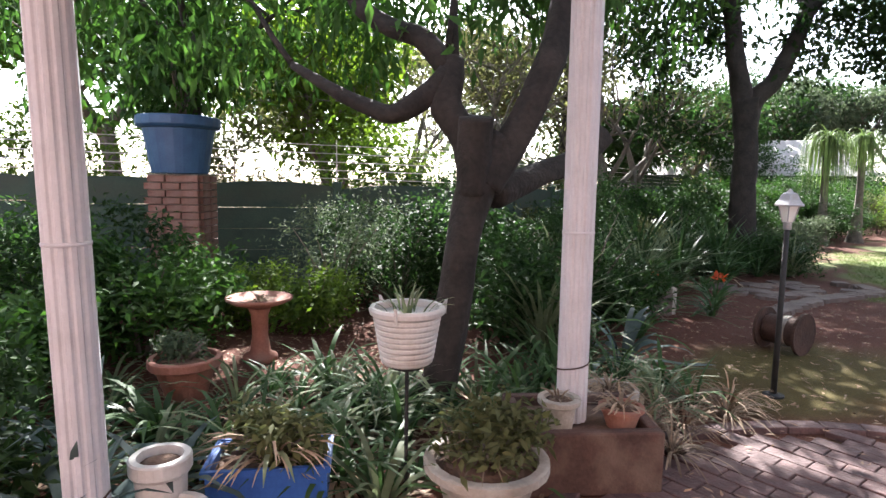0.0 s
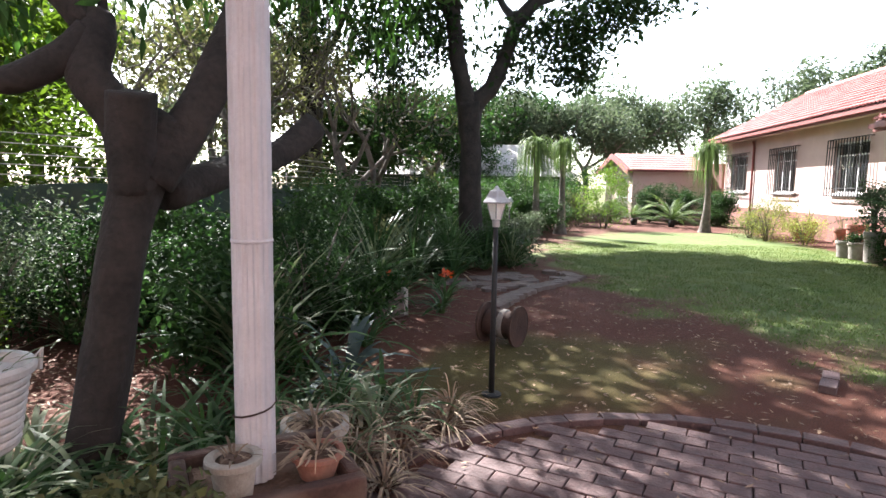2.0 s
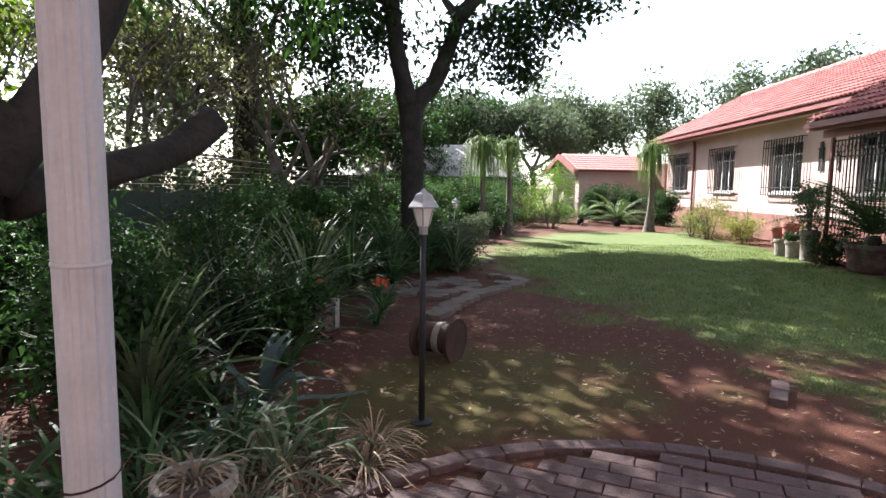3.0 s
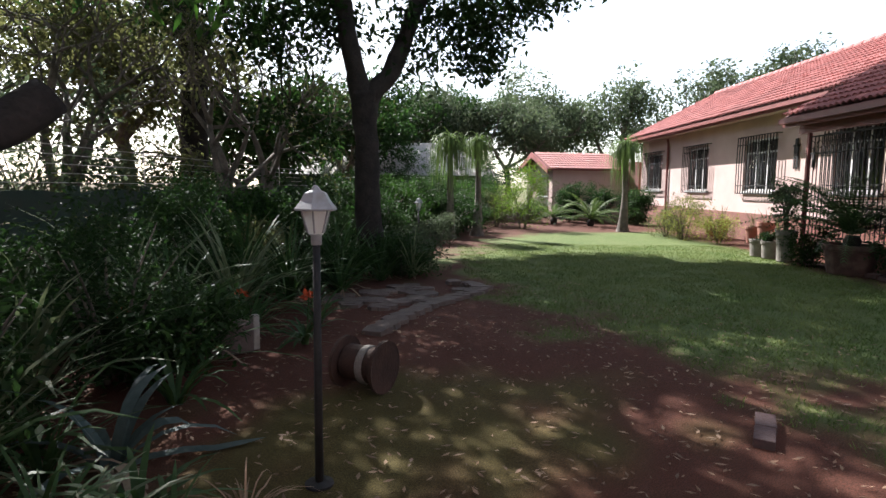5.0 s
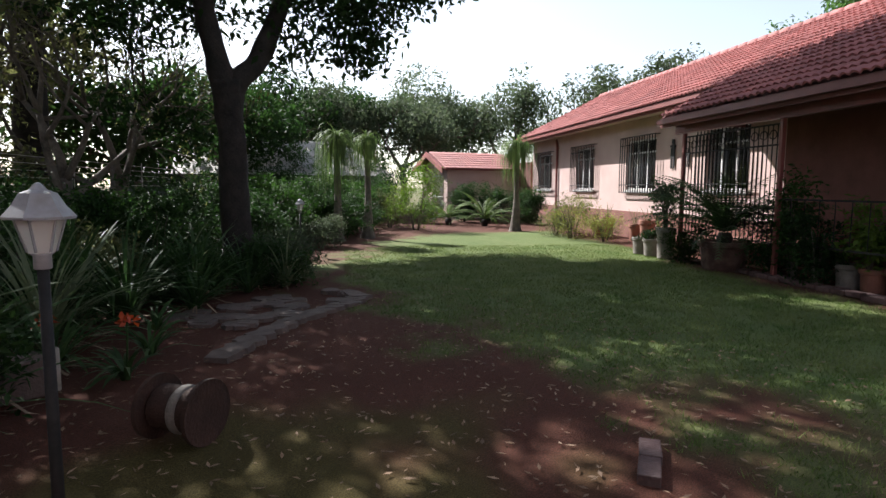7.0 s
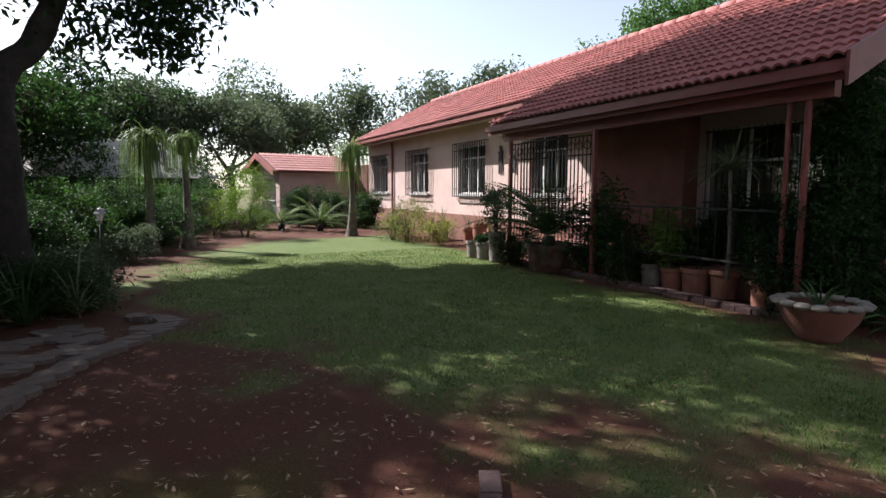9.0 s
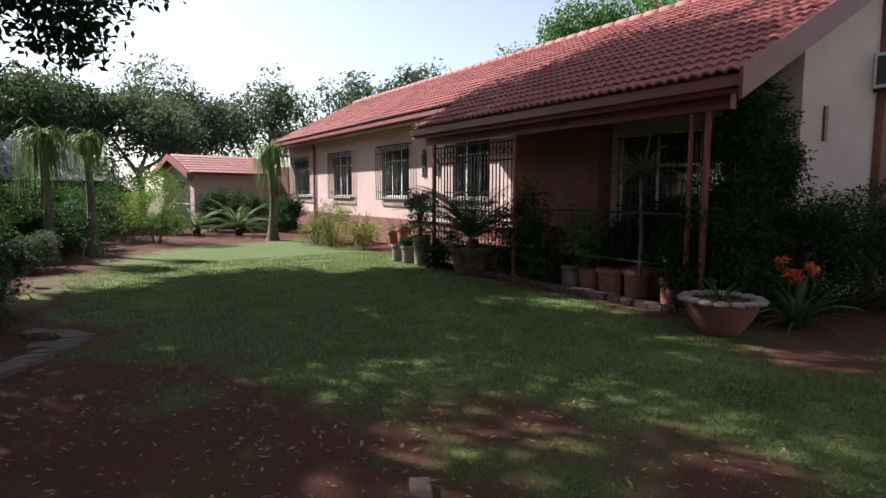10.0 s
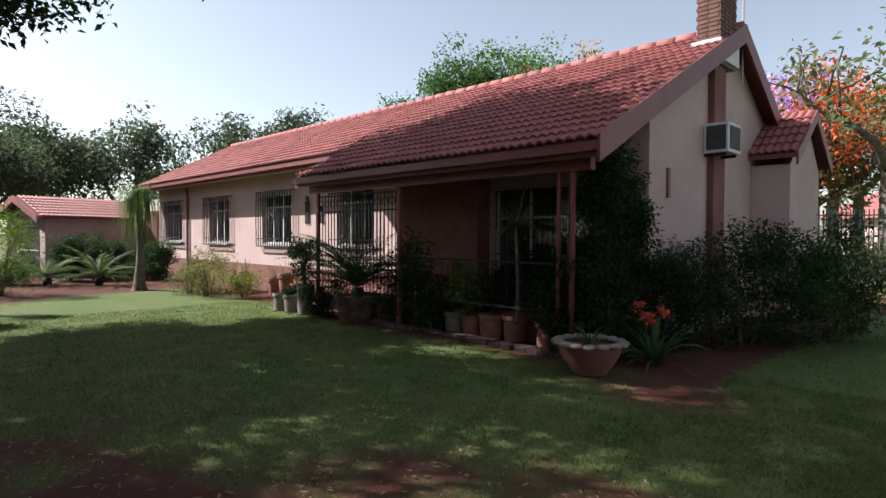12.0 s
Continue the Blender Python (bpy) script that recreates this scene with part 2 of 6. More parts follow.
def leaf_mesh(name, centres, size, mat, droop=0.5, ratio=0.4, rng=RNG):
    """Many small folded leaves, one at each centre."""
    c = np.asarray(centres)
    n = len(c)
    ang = rng.uniform(0, 2 * np.pi, n)
    tilt = rng.normal(-droop, 0.55, n)
    d = np.stack([np.cos(ang) * np.cos(tilt), np.sin(ang) * np.cos(tilt), np.sin(tilt)], 1)
    side = np.cross(d, rng.normal(0, 1, (n, 3)) * 0.5 + np.array([0, 0, 1.0]))
    side /= np.linalg.norm(side, axis=1)[:, None] + 1e-6
    up = np.cross(side, d)
    L = (size * rng.uniform(0.6, 1.3, n))[:, None]
    v = np.empty((n, 4, 3))
    v[:, 0] = c
    v[:, 1] = c + d * L * 0.45 + side * L * ratio * 0.5 + up * L * 0.07
    v[:, 2] = c + d * L - np.array([0, 0, 1]) * L * 0.1
    v[:, 3] = c + d * L * 0.45 - side * L * ratio * 0.5 + up * L * 0.07
    i = np.arange(n)[:, None] * 4
    f = np.concatenate([i + np.array([[0, 1, 2]]), i + np.array([[0, 2, 3]])], 1).reshape(-1, 3)
    me = bpy.data.meshes.new(name)
    me.vertices.add(n * 4)
    me.vertices.foreach_set("co", v.reshape(-1).astype(np.float32))
    me.loops.add(f.size)
    me.loops.foreach_set("vertex_index", f.reshape(-1).astype(np.int32))
    me.polygons.add(len(f))
    me.polygons.foreach_set("loop_start", (np.arange(len(f)) * 3).astype(np.int32))
    me.update(calc_edges=True)
    me.materials.append(M[mat])
    return me


def clusters(spots, per, spread, rng=RNG, flat=0.7):
    s = np.asarray(spots, float)
    c = np.repeat(s, per, 0)
    return c + np.clip(rng.normal(0, 0.9, c.shape), -1.35, 1.35) * np.array([spread, spread, spread * flat])


def ball_spots(centre, radii, n, rng=RNG, shell=0.45):
    """Uneven spots through an ellipsoid, thicker towards its skin."""
    d = rng.normal(0, 1, (n, 3))
    d /= np.linalg.norm(d, axis=1)[:, None]
    r = shell + (1 - shell) * rng.uniform(0, 1, n) ** 0.6
    lump = np.array([1 + 0.35 * noise.noise(Vector(x) * 1.7 + Vector(centre)) for x in d])
    return np.asarray(centre) + d * (r * lump)[:, None] * np.asarray(radii)


def grow(bm, start, way, length, radius, depth, tips, rng=RNG, spread=0.7, lift=0.15, sides=6, kids=3):
    """A bent limb that forks."""
    pts, p, d = [Vector(start)], Vector(start), Vector(way).normalized()
    for _ in range(4):
        d = (d + Vector(rng.normal(0, 0.16, 3)) + Vector((0, 0, lift * 0.4))).normalized()
        p = p + d * length / 4
        pts.append(p.copy())
    rad = [radius * (1 - 0.13 * i) for i in range(5)]
    tube(bm, pts, rad, sides)
    if depth == 0:
        tips.extend([tuple(pts[-1]), tuple(pts[-2]), tuple(pts[-3])])
        return
    for k in range(kids):
        nd = (d + Vector(rng.normal(0, spread, 3)) + Vector((0, 0, lift))).normalized()
        s = pts[-1] if k < 2 else pts[-2]
        grow(bm, s, nd, length * rng.uniform(0.6, 0.85), radius * 0.5, depth - 1, tips, rng, spread, lift, max(4, sides - 1), kids)


def tree(name, trunk_pts, trunk_r, limbs, label, bark="bark", leaf="leaf_mango", size=0.14, per=26, spread=0.32, depth=2, extra=(), droop=0.5, seed=1, ratio=0.4, spread_limb=0.6, lift=0.15, kids=3, group="", kind="", category="tree", thin=1.0, forks=(), high=()):
    """Trunk, forking limbs, and a crown of single leaves at the twigs and at extra spots. high: unseen leaf clumps
    added to cast shade.
    """
    rng = np.random.default_rng(seed)
    e = empty(name, pose(*trunk_pts[0]), label, category, group, kind)
    inv = pose(*trunk_pts[0]).inverted()
    bm = bmesh.new()
    p, r = smooth_path(trunk_pts, trunk_r, 6)
    flare = [x * (1 + 0.5 * math.exp(-i / 2.0)) for i, x in enumerate(r)]
    tube(bm, p, flare, 14, 0.25)
    for fp, fr in forks:
        tube(bm, *smooth_path(fp, fr, 5), 12, 0.25)
    tips = []
    for start, way, length, radius in limbs:
        grow(bm, start, way, length, radius, depth, tips, rng, spread_limb, lift, 8, kids)
    bm.transform(inv)
    part("trunk", bm, bark, e, smooth=True)
    spots = list(tips)
    for centre, radii, n in extra:
        spots += [tuple(x) for x in ball_spots(centre, radii, n, rng)]
    if spots:
        c = clusters(spots, per, spread, rng)
        if thin < 1:
            c = c[rng.uniform(0, 1, len(c)) < thin]
        c = c - np.array(trunk_pts[0])
        me = leaf_mesh("crown", c, size, leaf, droop, ratio, rng)
        piece("crown", me, e)
    # limbless leaf clumps above the view, added to block sun and sky
    if high:
        c = clusters([tuple(x) for centre, radii, n in high for x in ball_spots(centre, radii, n, rng)], 70, 0.36, rng) - np.array(trunk_pts[0])
        piece("upper_crown", leaf_mesh("upper_crown", c, size * 1.7, leaf, droop, ratio, rng), e)
    return e


def bush(name, at, radii, n, label, leaf="leaf_dark", size=0.1, per=30, spread=0.14, seed=1, twigs=7, droop=0.1, category="shrub", group="", ratio=0.4):
    """Stems from the ground and a ragged mass of leaves."""
    rng = np.random.default_rng(seed)
    e = empty(name, pose(*at), label, category, group)
    bm = bmesh.new()
    for _ in range(twigs):
        a, t = rng.uniform(0, 6.28), rng.uniform(0.3, 0.9)
        q = Vector((math.cos(a) * radii[0] * t, math.sin(a) * radii[1] * t, radii[2] * rng.uniform(1.0, 1.7)))
        tube(bm, *smooth_path([(q.x * 0.15, q.y * 0.15, 0), (q.x * 0.5, q.y * 0.5, q.z * 0.6), q], [0.018, 0.012, 0.004], 3), 5)
    part("stem", bm, "bark_grey", e, smooth=True)
    s = ball_spots((0, 0, radii[2] * 0.9), radii, n, rng, 0.25)
    for _ in range(5):
        a, f = rng.uniform(0, 6.28), rng.uniform(0.3, 0.95)
        c = (math.cos(a) * radii[0] * f, math.sin(a) * radii[1] * f, radii[2] * rng.uniform(0.7, 1.9))
        s = np.concatenate([s, ball_spots(c, [q * rng.uniform(0.25, 0.5) for q in radii], max(4, n // 9), rng, 0.1)])
    s[:, 2] = np.abs(s[:, 2])
    piece("foliage", leaf_mesh("foliage", clusters(s, per, spread, rng), size, leaf, droop, ratio, rng), e)
    return e


def blades(bm, n, length, width, rng, arch=1.0, rise=0.9, base=0.05, z=0.0, segs=5):
    """Arching strap leaves from one crown."""
    for _ in range(n):
        a = rng.uniform(0, 2 * math.pi)
        L, el = length * rng.uniform(0.6, 1.15), rise + rng.normal(0, 0.25)
        w = width * rng.uniform(0.7, 1.2)
        out, cross = Vector((math.cos(a), math.sin(a), 0)), Vector((-math.sin(a), math.cos(a), 0))
        p = out * base * rng.uniform(0, 1) + Vector((0, 0, z))
        prev = None
        bend = arch * rng.uniform(0.7, 1.4)
        twist = rng.normal(0, 0.3)
        for k in range(segs + 1):
            t = k / segs
            ww = w * (0.55 + 1.1 * t) * (1 - t) ** 0.7 if t < 1 else 0.001
            c2 = (cross + Vector((0, 0, twist * t))).normalized()
            pair = (bm.verts.new(p - c2 * ww), bm.verts.new(p + c2 * ww))
            if prev:
                bm.faces.new((prev[0], prev[1], pair[1], pair[0]))
            prev = pair
            th = el - bend * t * 1.6
            p = p + (out * math.cos(th) + Vector((0, 0, math.sin(th)))) * L / segs
            p.z = max(p.z, 0.012)
    return bm


def strappy(name, at, n, length, width, label, mat="strap", arch=1.0, rise=1.0, seed=1, flowers=0, flower_mat="flower", category="plant", group="", crowns=1, area=0.2, dry=0):
    rng = np.random.default_rng(seed)
    e = empty(name, pose(*at), label, category, group)
    bm = bmesh.new()
    for c in range(crowns):
        b2 = bmesh.new()
        blades(b2, n, length, width, rng, arch, rise)
        off = Matrix.Translation((rng.normal(0, area), rng.normal(0, area), 0)) if crowns > 1 else Matrix()
        b2.transform(off)
        tmp = bpy.data.meshes.new("t")
        b2.to_mesh(tmp)
        b2.free()
        bm.from_mesh(tmp)
        bpy.data.meshes.remove(tmp)
    part("leaves", bm, mat, e, smooth=True)
    if dry:
        part("dead_leaves", blades(bmesh.new(), dry, length * 0.8, width * 0.8, rng, 1.6, 0.4), "dry", e, "dry straw-coloured leaves", True)
    for k in range(flowers):
        bm = bmesh.new()
        q = Vector((rng.normal(0, area * 1.0), rng.normal(0, area * 1.0), length * rng.uniform(0.7, 0.95)))
        tube(bm, [(q.x * 0.4, q.y * 0.4, 0.02), (q.x * 0.8, q.y * 0.8, q.z * 0.6), q], [0.008, 0.007, 0.006], 5)
        st = part("flower_stalk", bm, mat, e)
        c = clusters([tuple(q)], 24, 0.03, rng)
        piece("flower_head", leaf_mesh("flower_head", c, 0.07, flower_mat, -0.5, 0.5, rng), e)
    return e


def fronds(n, length, rng, rise=0.9, arch=0.9, leaflet=0.16, width=0.012, z=0.0, pairs=26):
    """Feather leaves: a rib with leaflets on both sides."""
    ribs, bm = bmesh.new(), bmesh.new()
    for k in range(n):
        a = 2.4 * k + rng.normal(0, 0.2)
        el = rise * rng.uniform(0.35, 1.25)
        out, cross = Vector((math.cos(a), math.sin(a), 0)), Vector((-math.sin(a), math.cos(a), 0))
        p, L = Vector((0, 0, z)), length * rng.uniform(0.8, 1.1)
        pts = []
        for i in range(pairs + 1):
            t = i / pairs
            th = el - arch * t * 1.3
            d = out * math.cos(th) + Vector((0, 0, math.sin(th)))
            p = p + d * L / pairs
            pts.append(p.copy())
            if i > 3:
                up = cross.cross(d)
                ll = leaflet * (0.35 + 1.2 * math.sin(math.pi * min(1, t * 0.93 + 0.05)) * 0.65)
                for s in (-1, 1):
                    tip = p + (cross * s * 0.85 + d * 0.45 + up * 0.25 - Vector((0, 0, 0.12))).normalized() * ll
                    bm.faces.new([bm.verts.new(x) for x in (p - d * width, p + d * width, tip)])
        tube(ribs, pts[::3], [0.012 * (1 - i / (len(pts[::3]) + 1)) for i in range(len(pts[::3]))], 4)
    return ribs, bm


def pot_profile(r, h, rim=0.02, taper=0.72):
    return [(r * taper * 0.95, 0), (r * taper, 0.01), (r * (taper + (1 - taper) * 0.75), h * 0.78), (r + rim * 0.4, h * 0.8), (r + rim, h * 0.84), (r + rim, h * 0.98),
            (r + rim * 0.6, h), (r - 0.015, h), (r - 0.02, h * 0.92)]


def pot(name, at, r, h, mat, label, sides=24, rim=0.015, taper=0.72, category="pot", group="", soil=True):
    e = empty(name, pose(*at), label, category, group)
    part("body", lathe(bmesh.new(), pot_profile(r, h, rim, taper)[:-1] + [(r - 0.02, h * 0.9), (0.01, h * 0.9)], sides), mat, e, smooth=False)
    if soil:
        bm = bmesh.new()
        lathe(bm, [(r - 0.022, h * 0.9 + 0.002), (r * 0.5, h * 0.94), (0.01, h * 0.95)], 16)
        part("soil", bm, "earth", e, smooth=True)
    return e


# ---- ground ----
def uv_of(x, y):
    q = HOUSE.inverted() @ Vector((x, y, 0))
    return q.y, q.x


LAWN_FRONT = [(-12, 4.6), (0, 4.3), (3.5, 3.9), (4.8, 3.5), (5.6, 3.3), (6.4, 2.75), (7.8, 1.8), (9.0, 1.35), (11, 0.5), (13.8, 0.5), (17, 1.6), (19.7, 2.9), (20.6, 4.5), (21.4, 6.6), (21.5, 30)]


def cover(x, y):
    """How much grass grows at a place, 0 to 1."""
    u, v = uv_of(x, y)
    us, vs = [a for a, _ in LAWN_FRONT], [b for _, b in LAWN_FRONT]
    edge = float(np.interp(u, us, vs))
    n = noise.noise(Vector((x * 0.9, y * 0.9, 0))) * 0.55 + noise.noise(Vector((x * 3.1, y * 3.1, 5))) * 0.35
    a = (v - edge) / 1.1 + 0.2 + n * 2.2
    far = 7.5 if u > 5 else 40.0
    if u > 13:
        far = 8.0
    b = (far - v) / 0.5 + n * 1.2
    c = (20.8 - u) / 0.6 + n
    worn = math.hypot((u - 5.3) / 1.6, (v - 6.9) / 0.9)
    return max(0.0, min(1.0, min(a, b, c, (worn - 0.3) * 1.6 + n)))


def moss(x, y):
    d = math.hypot((x - 2.9) / 1.7, (y - 4.1) / 1.1)
    return max(0.0, min(0.8, (1.1 - d) * 1.3 + noise.noise(Vector((x * 2, y * 2, 9))) * 0.9))


def ground_height(x, y):
    return 0.02 * noise.noise(Vector((x * 0.5, y * 0.5, 0))) - 0.012 + 0.006 * noise.noise(Vector((x * 4, y * 4, 2)))


def build_ground():
    xs = np.concatenate([[-3000, -400, -80, -30, -16], np.arange(-10, 19.01, 0.16), [24, 34, 60, 120, 500, 3000]])
    ys = np.concatenate([[-3000, -400, -80, -30, -12], np.arange(-4, 21.01, 0.16), [26, 36, 60, 120, 500, 3000]])
    verts, g, ms = [], [], []
    for y in ys:
        for x in xs:
            near = -10 <= x <= 19 and -4 <= y <= 21
            verts.append((x, y, ground_height(x, y) if near else -0.02))
            g.append(cover(x, y) if near else (0.75 if uv_of(x, y)[1] > 8 else 0.3))
            ms.append(moss(x, y) if near else 0.0)
    w = len(xs)
    faces = [(j * w + i, j * w + i + 1, (j + 1) * w + i + 1, (j + 1) * w + i) for j in range(len(ys) - 1) for i in range(w - 1)]
    m = bpy.data.materials.new("garden_soil")
    m.use_nodes = True
    n = m.node_tree
    p = n.nodes["Principled BSDF"]
    co = n.nodes.new("ShaderNodeTexCoord")

    def tex(scale, detail):
        t = n.nodes.new("ShaderNodeTexNoise")
        t.inputs["Scale"].default_value, t.inputs["Detail"].default_value = scale, detail
        link(n, co.outputs["Object"], t.inputs["Vector"])
        return t.outputs[0]

    def ramp(src, stops):
        r = n.nodes.new("ShaderNodeValToRGB")
        while len(r.color_ramp.elements) < len(stops):
            r.color_ramp.elements.new(0.5)
        for e, (pos, col) in zip(r.color_ramp.elements, stops):
            e.position, e.color = pos, (*col, 1)
        link(n, src, r.inputs[0])
        return r.outputs[0]

    def mix(f, a, b):
        x = n.nodes.new("ShaderNodeMixRGB")
        link(n, f, x.inputs[0])
        link(n, a, x.inputs[1])
        link(n, b, x.inputs[2])
        return x.outputs[0]

    fine, mid = tex(130, 8), tex(2.5, 8)
    soil = mix(mid, ramp(fine, [(0.3, (0.03, 0.012, 0.008)), (0.7, (0.1, 0.037, 0.024))]), ramp(fine, [(0.3, (0.045, 0.02, 0.014)), (0.75, (0.14, 0.056, 0.037))]))
    turf = mix(tex(1.1, 6), ramp(fine, [(0.3, (0.03, 0.058, 0.016)), (0.7, (0.09, 0.14, 0.04))]), ramp(fine, [(0.3, (0.06, 0.078, 0.028)), (0.7, (0.17, 0.185, 0.075))]))
    mossy = ramp(fine, [(0.3, (0.03, 0.029, 0.009)), (0.75, (0.1, 0.09, 0.026))])
    ga, mo = n.nodes.new("ShaderNodeAttribute"), n.nodes.new("ShaderNodeAttribute")
    ga.attribute_name, mo.attribute_name = "grass_cover", "moss_cover"
    colour = mix(ga.outputs["Fac"], mix(mo.outputs["Fac"], soil, mossy), turf)
    link(n, colour, p.inputs["Base Color"])
    p.inputs["Roughness"].default_value = 0.95
    p.inputs["Specular IOR Level"].default_value = 0.15
    bp = n.nodes.new("ShaderNodeBump")
    bp.inputs["Strength"].default_value, bp.inputs["Distance"].default_value = 0.6, 0.012
    link(n, fine, bp.inputs["Height"])
    link(n, bp.outputs[0], p.inputs["Normal"])
    me = mesh_of("ground", verts, faces, m, True)
    for key, vals in (("grass_cover", g), ("moss_cover", ms)):
        me.attributes.new(key, "FLOAT", "POINT").data.foreach_set("value", vals)
    return tagged(new("ground", me), "red garden soil with worn lawn and mossy patches", "ground", kind="structure")


ground = build_ground()


# ---- the house ----
EAVE_X, EAVE_Z, RIDGE_X, RIDGE_Z = 7.4, 2.85, 12.6, 5.55
SLOPE = (RIDGE_Z - EAVE_Z) / (RIDGE_X - EAVE_X)
WALL_X = 9.33


def roof_z(x):
    return EAVE_Z + (x - EAVE_X) * SLOPE if x < RIDGE_X else RIDGE_Z - (x - RIDGE_X) * 0.6


house = empty("house", HOUSE, "long pink plastered bungalow with red tiled roof", "house")
WINDOWS = [(24.75, 26.4), (20.8, 22.35), (16.95, 18.55), (13.3, 14.75)]
DOORS = [(7.3, 9.6)]


def front_wall():
    """One connected wall with its openings cut through."""
    x0, x1 = WALL_X, WALL_X + 0.22
    holes = [(a, b, 1.38, 2.8) for a, b in WINDOWS] + [(a, b, 0.45, 2.5) for a, b in DOORS]
    ys = sorted({6.62, 27.1, *[h[0] for h in holes], *[h[1] for h in holes]})
    zs = [-0.1, 0.45, 1.38, 2.5, 2.8, 3.72]
    solid = {(i, k) for i in range(len(ys) - 1) for k in range(len(zs) - 1) if not any(h[0] <= ys[i] < h[1] and h[2] <= zs[k] < h[3] for h in holes)}
    bm = bmesh.new()
    v = {(x, i, k): bm.verts.new((x, y, z)) for x in (x0, x1) for i, y in enumerate(ys) for k, z in enumerate(zs)}
    for i, k in solid:
        bm.faces.new([v[x0, i, k], v[x0, i, k + 1], v[x0, i + 1, k + 1], v[x0, i + 1, k]])
        bm.faces.new([v[x1, i, k], v[x1, i + 1, k], v[x1, i + 1, k + 1], v[x1, i, k + 1]])
        for di, dk, a, b in ((-1, 0, (i, k), (i, k + 1)), (1, 0, (i + 1, k), (i + 1, k + 1)), (0, -1, (i, k), (i + 1, k)), (0, 1, (i, k + 1), (i + 1, k + 1))):
            if (i + di, k + dk) not in solid:
                bm.faces.new([v[(x0, *a)], v[(x0, *b)], v[(x1, *b)], v[(x1, *a)]])
    bmesh.ops.delete(bm, geom=[q for q in bm.verts if not q.link_faces], context="VERTS")
    bmesh.ops.recalc_face_normals(bm, faces=bm.faces[:])
    return bm


part("wall", front_wall(), "plaster_pink", house)
part("plinth", boxes((WALL_X - 0.03, WALL_X + 0.2, 9.6, 27.12, -0.1, 0.75), (WALL_X - 0.03, WALL_X + 0.2, 6.6, 7.3, -0.1, 0.75)), "plaster_plinth", house, "dark red plinth")
# gable wall, back wall and far gable
for y0, y1 in ((6.62, 6.84), (26.9, 27.11)):
    bm = bmesh.new()
    prof = [(WALL_X + 0.22, -0.1), (16.2, -0.1), (16.2, roof_z(16.2) - 0.12), (RIDGE_X, RIDGE_Z - 0.12), (WALL_X + 0.22, roof_z(WALL_X + 0.22) - 0.12)]
    a = [bm.verts.new((x, y0, z)) for x, z in prof]
    b = [bm.verts.new((x, y1, z)) for x, z in prof]
    bm.faces.new(a)
    bm.faces.new(b[::-1])
    for i in range(5):
        bm.faces.new((a[i], b[i], b[(i + 1) % 5], a[(i + 1) % 5]))
    bmesh.ops.recalc_face_normals(bm, faces=bm.faces[:])
    part("gable_wall", bm, "plaster_pink", house)
part("wall", boxes((16.0, 16.2, 6.84, 26.9, -0.1, 3.2)), "plaster_pink", house)
part("chimney_breast", boxes((11.6, 12.15, 6.5, 6.618, -0.1, 4.85), bevel=0.012), "plaster_plinth", house, "dark red plastered chimney breast")
part("vent_slot", boxes((9.93, 10.02, 6.585, 6.618, 2.25, 2.72)), "red_trim", house)
part("room_floor", boxes((9.55, 16.0, 6.84, 26.9, 0.2, 0.45)), "room_dark", house)
part("room_wall", boxes((12.4, 12.5, 6.84, 26.9, 0.45, 4.0)), "room_dark", house)
part("ceiling", boxes((9.55, 16.0, 6.84, 26.9, 3.2, 3.3)), "room_dark", house)


def roof_base():
    """The boarding under the tiles, both slopes."""
    bm = bmesh.new()
    for y0, y1, xe in ((6.36, 13.45, EAVE_X), (13.45, 27.5, 8.7)):
        lo = [(xe, roof_z(xe) - 0.06), (RIDGE_X, RIDGE_Z - 0.06), (17.2, roof_z(17.2) - 0.06), (17.2, roof_z(17.2) - 0.02), (RIDGE_X, RIDGE_Z - 0.01), (xe, roof_z(xe) - 0.01)]
        a = [bm.verts.new((x, y0, z)) for x, z in lo]
        b = [bm.verts.new((x, y1, z)) for x, z in lo]
        bm.faces.new(a)
        bm.faces.new(b[::-1])
        for i in range(6):
            bm.faces.new((a[i], b[i], b[(i + 1) % 6], a[(i + 1) % 6]))
    bmesh.ops.recalc_face_normals(bm, faces=bm.faces[:])
    return bm


roof = part("roof", roof_base(), "red_trim", house, "terracotta-red tiled roof")


def tile_mesh(w=0.3, length=0.4):
    """One double-roll roof tile; y across, x up the slope."""
    n, verts = 8, []
    for lift in (0.0, -0.03):
        for x, dz in ((0.0, 0.045), (length, 0.0)):
            for k in range(n + 1):
                t = k / n
                verts.append((x, t * w, dz + lift + 0.045 * abs(math.sin(2 * math.pi * t))))
    r = n + 1
    faces = [(k, k + 1, r + k + 1, r + k)[::-1] for k in range(n)] + [(2 * r + k, 2 * r + k + 1, k + 1, k)[::-1] for k in range(n)]
    return verts, faces


TV, TF = tile_mesh()
TILE = mesh_of("tile", TV, TF, "roof_tile")
SLANT = math.atan(SLOPE)


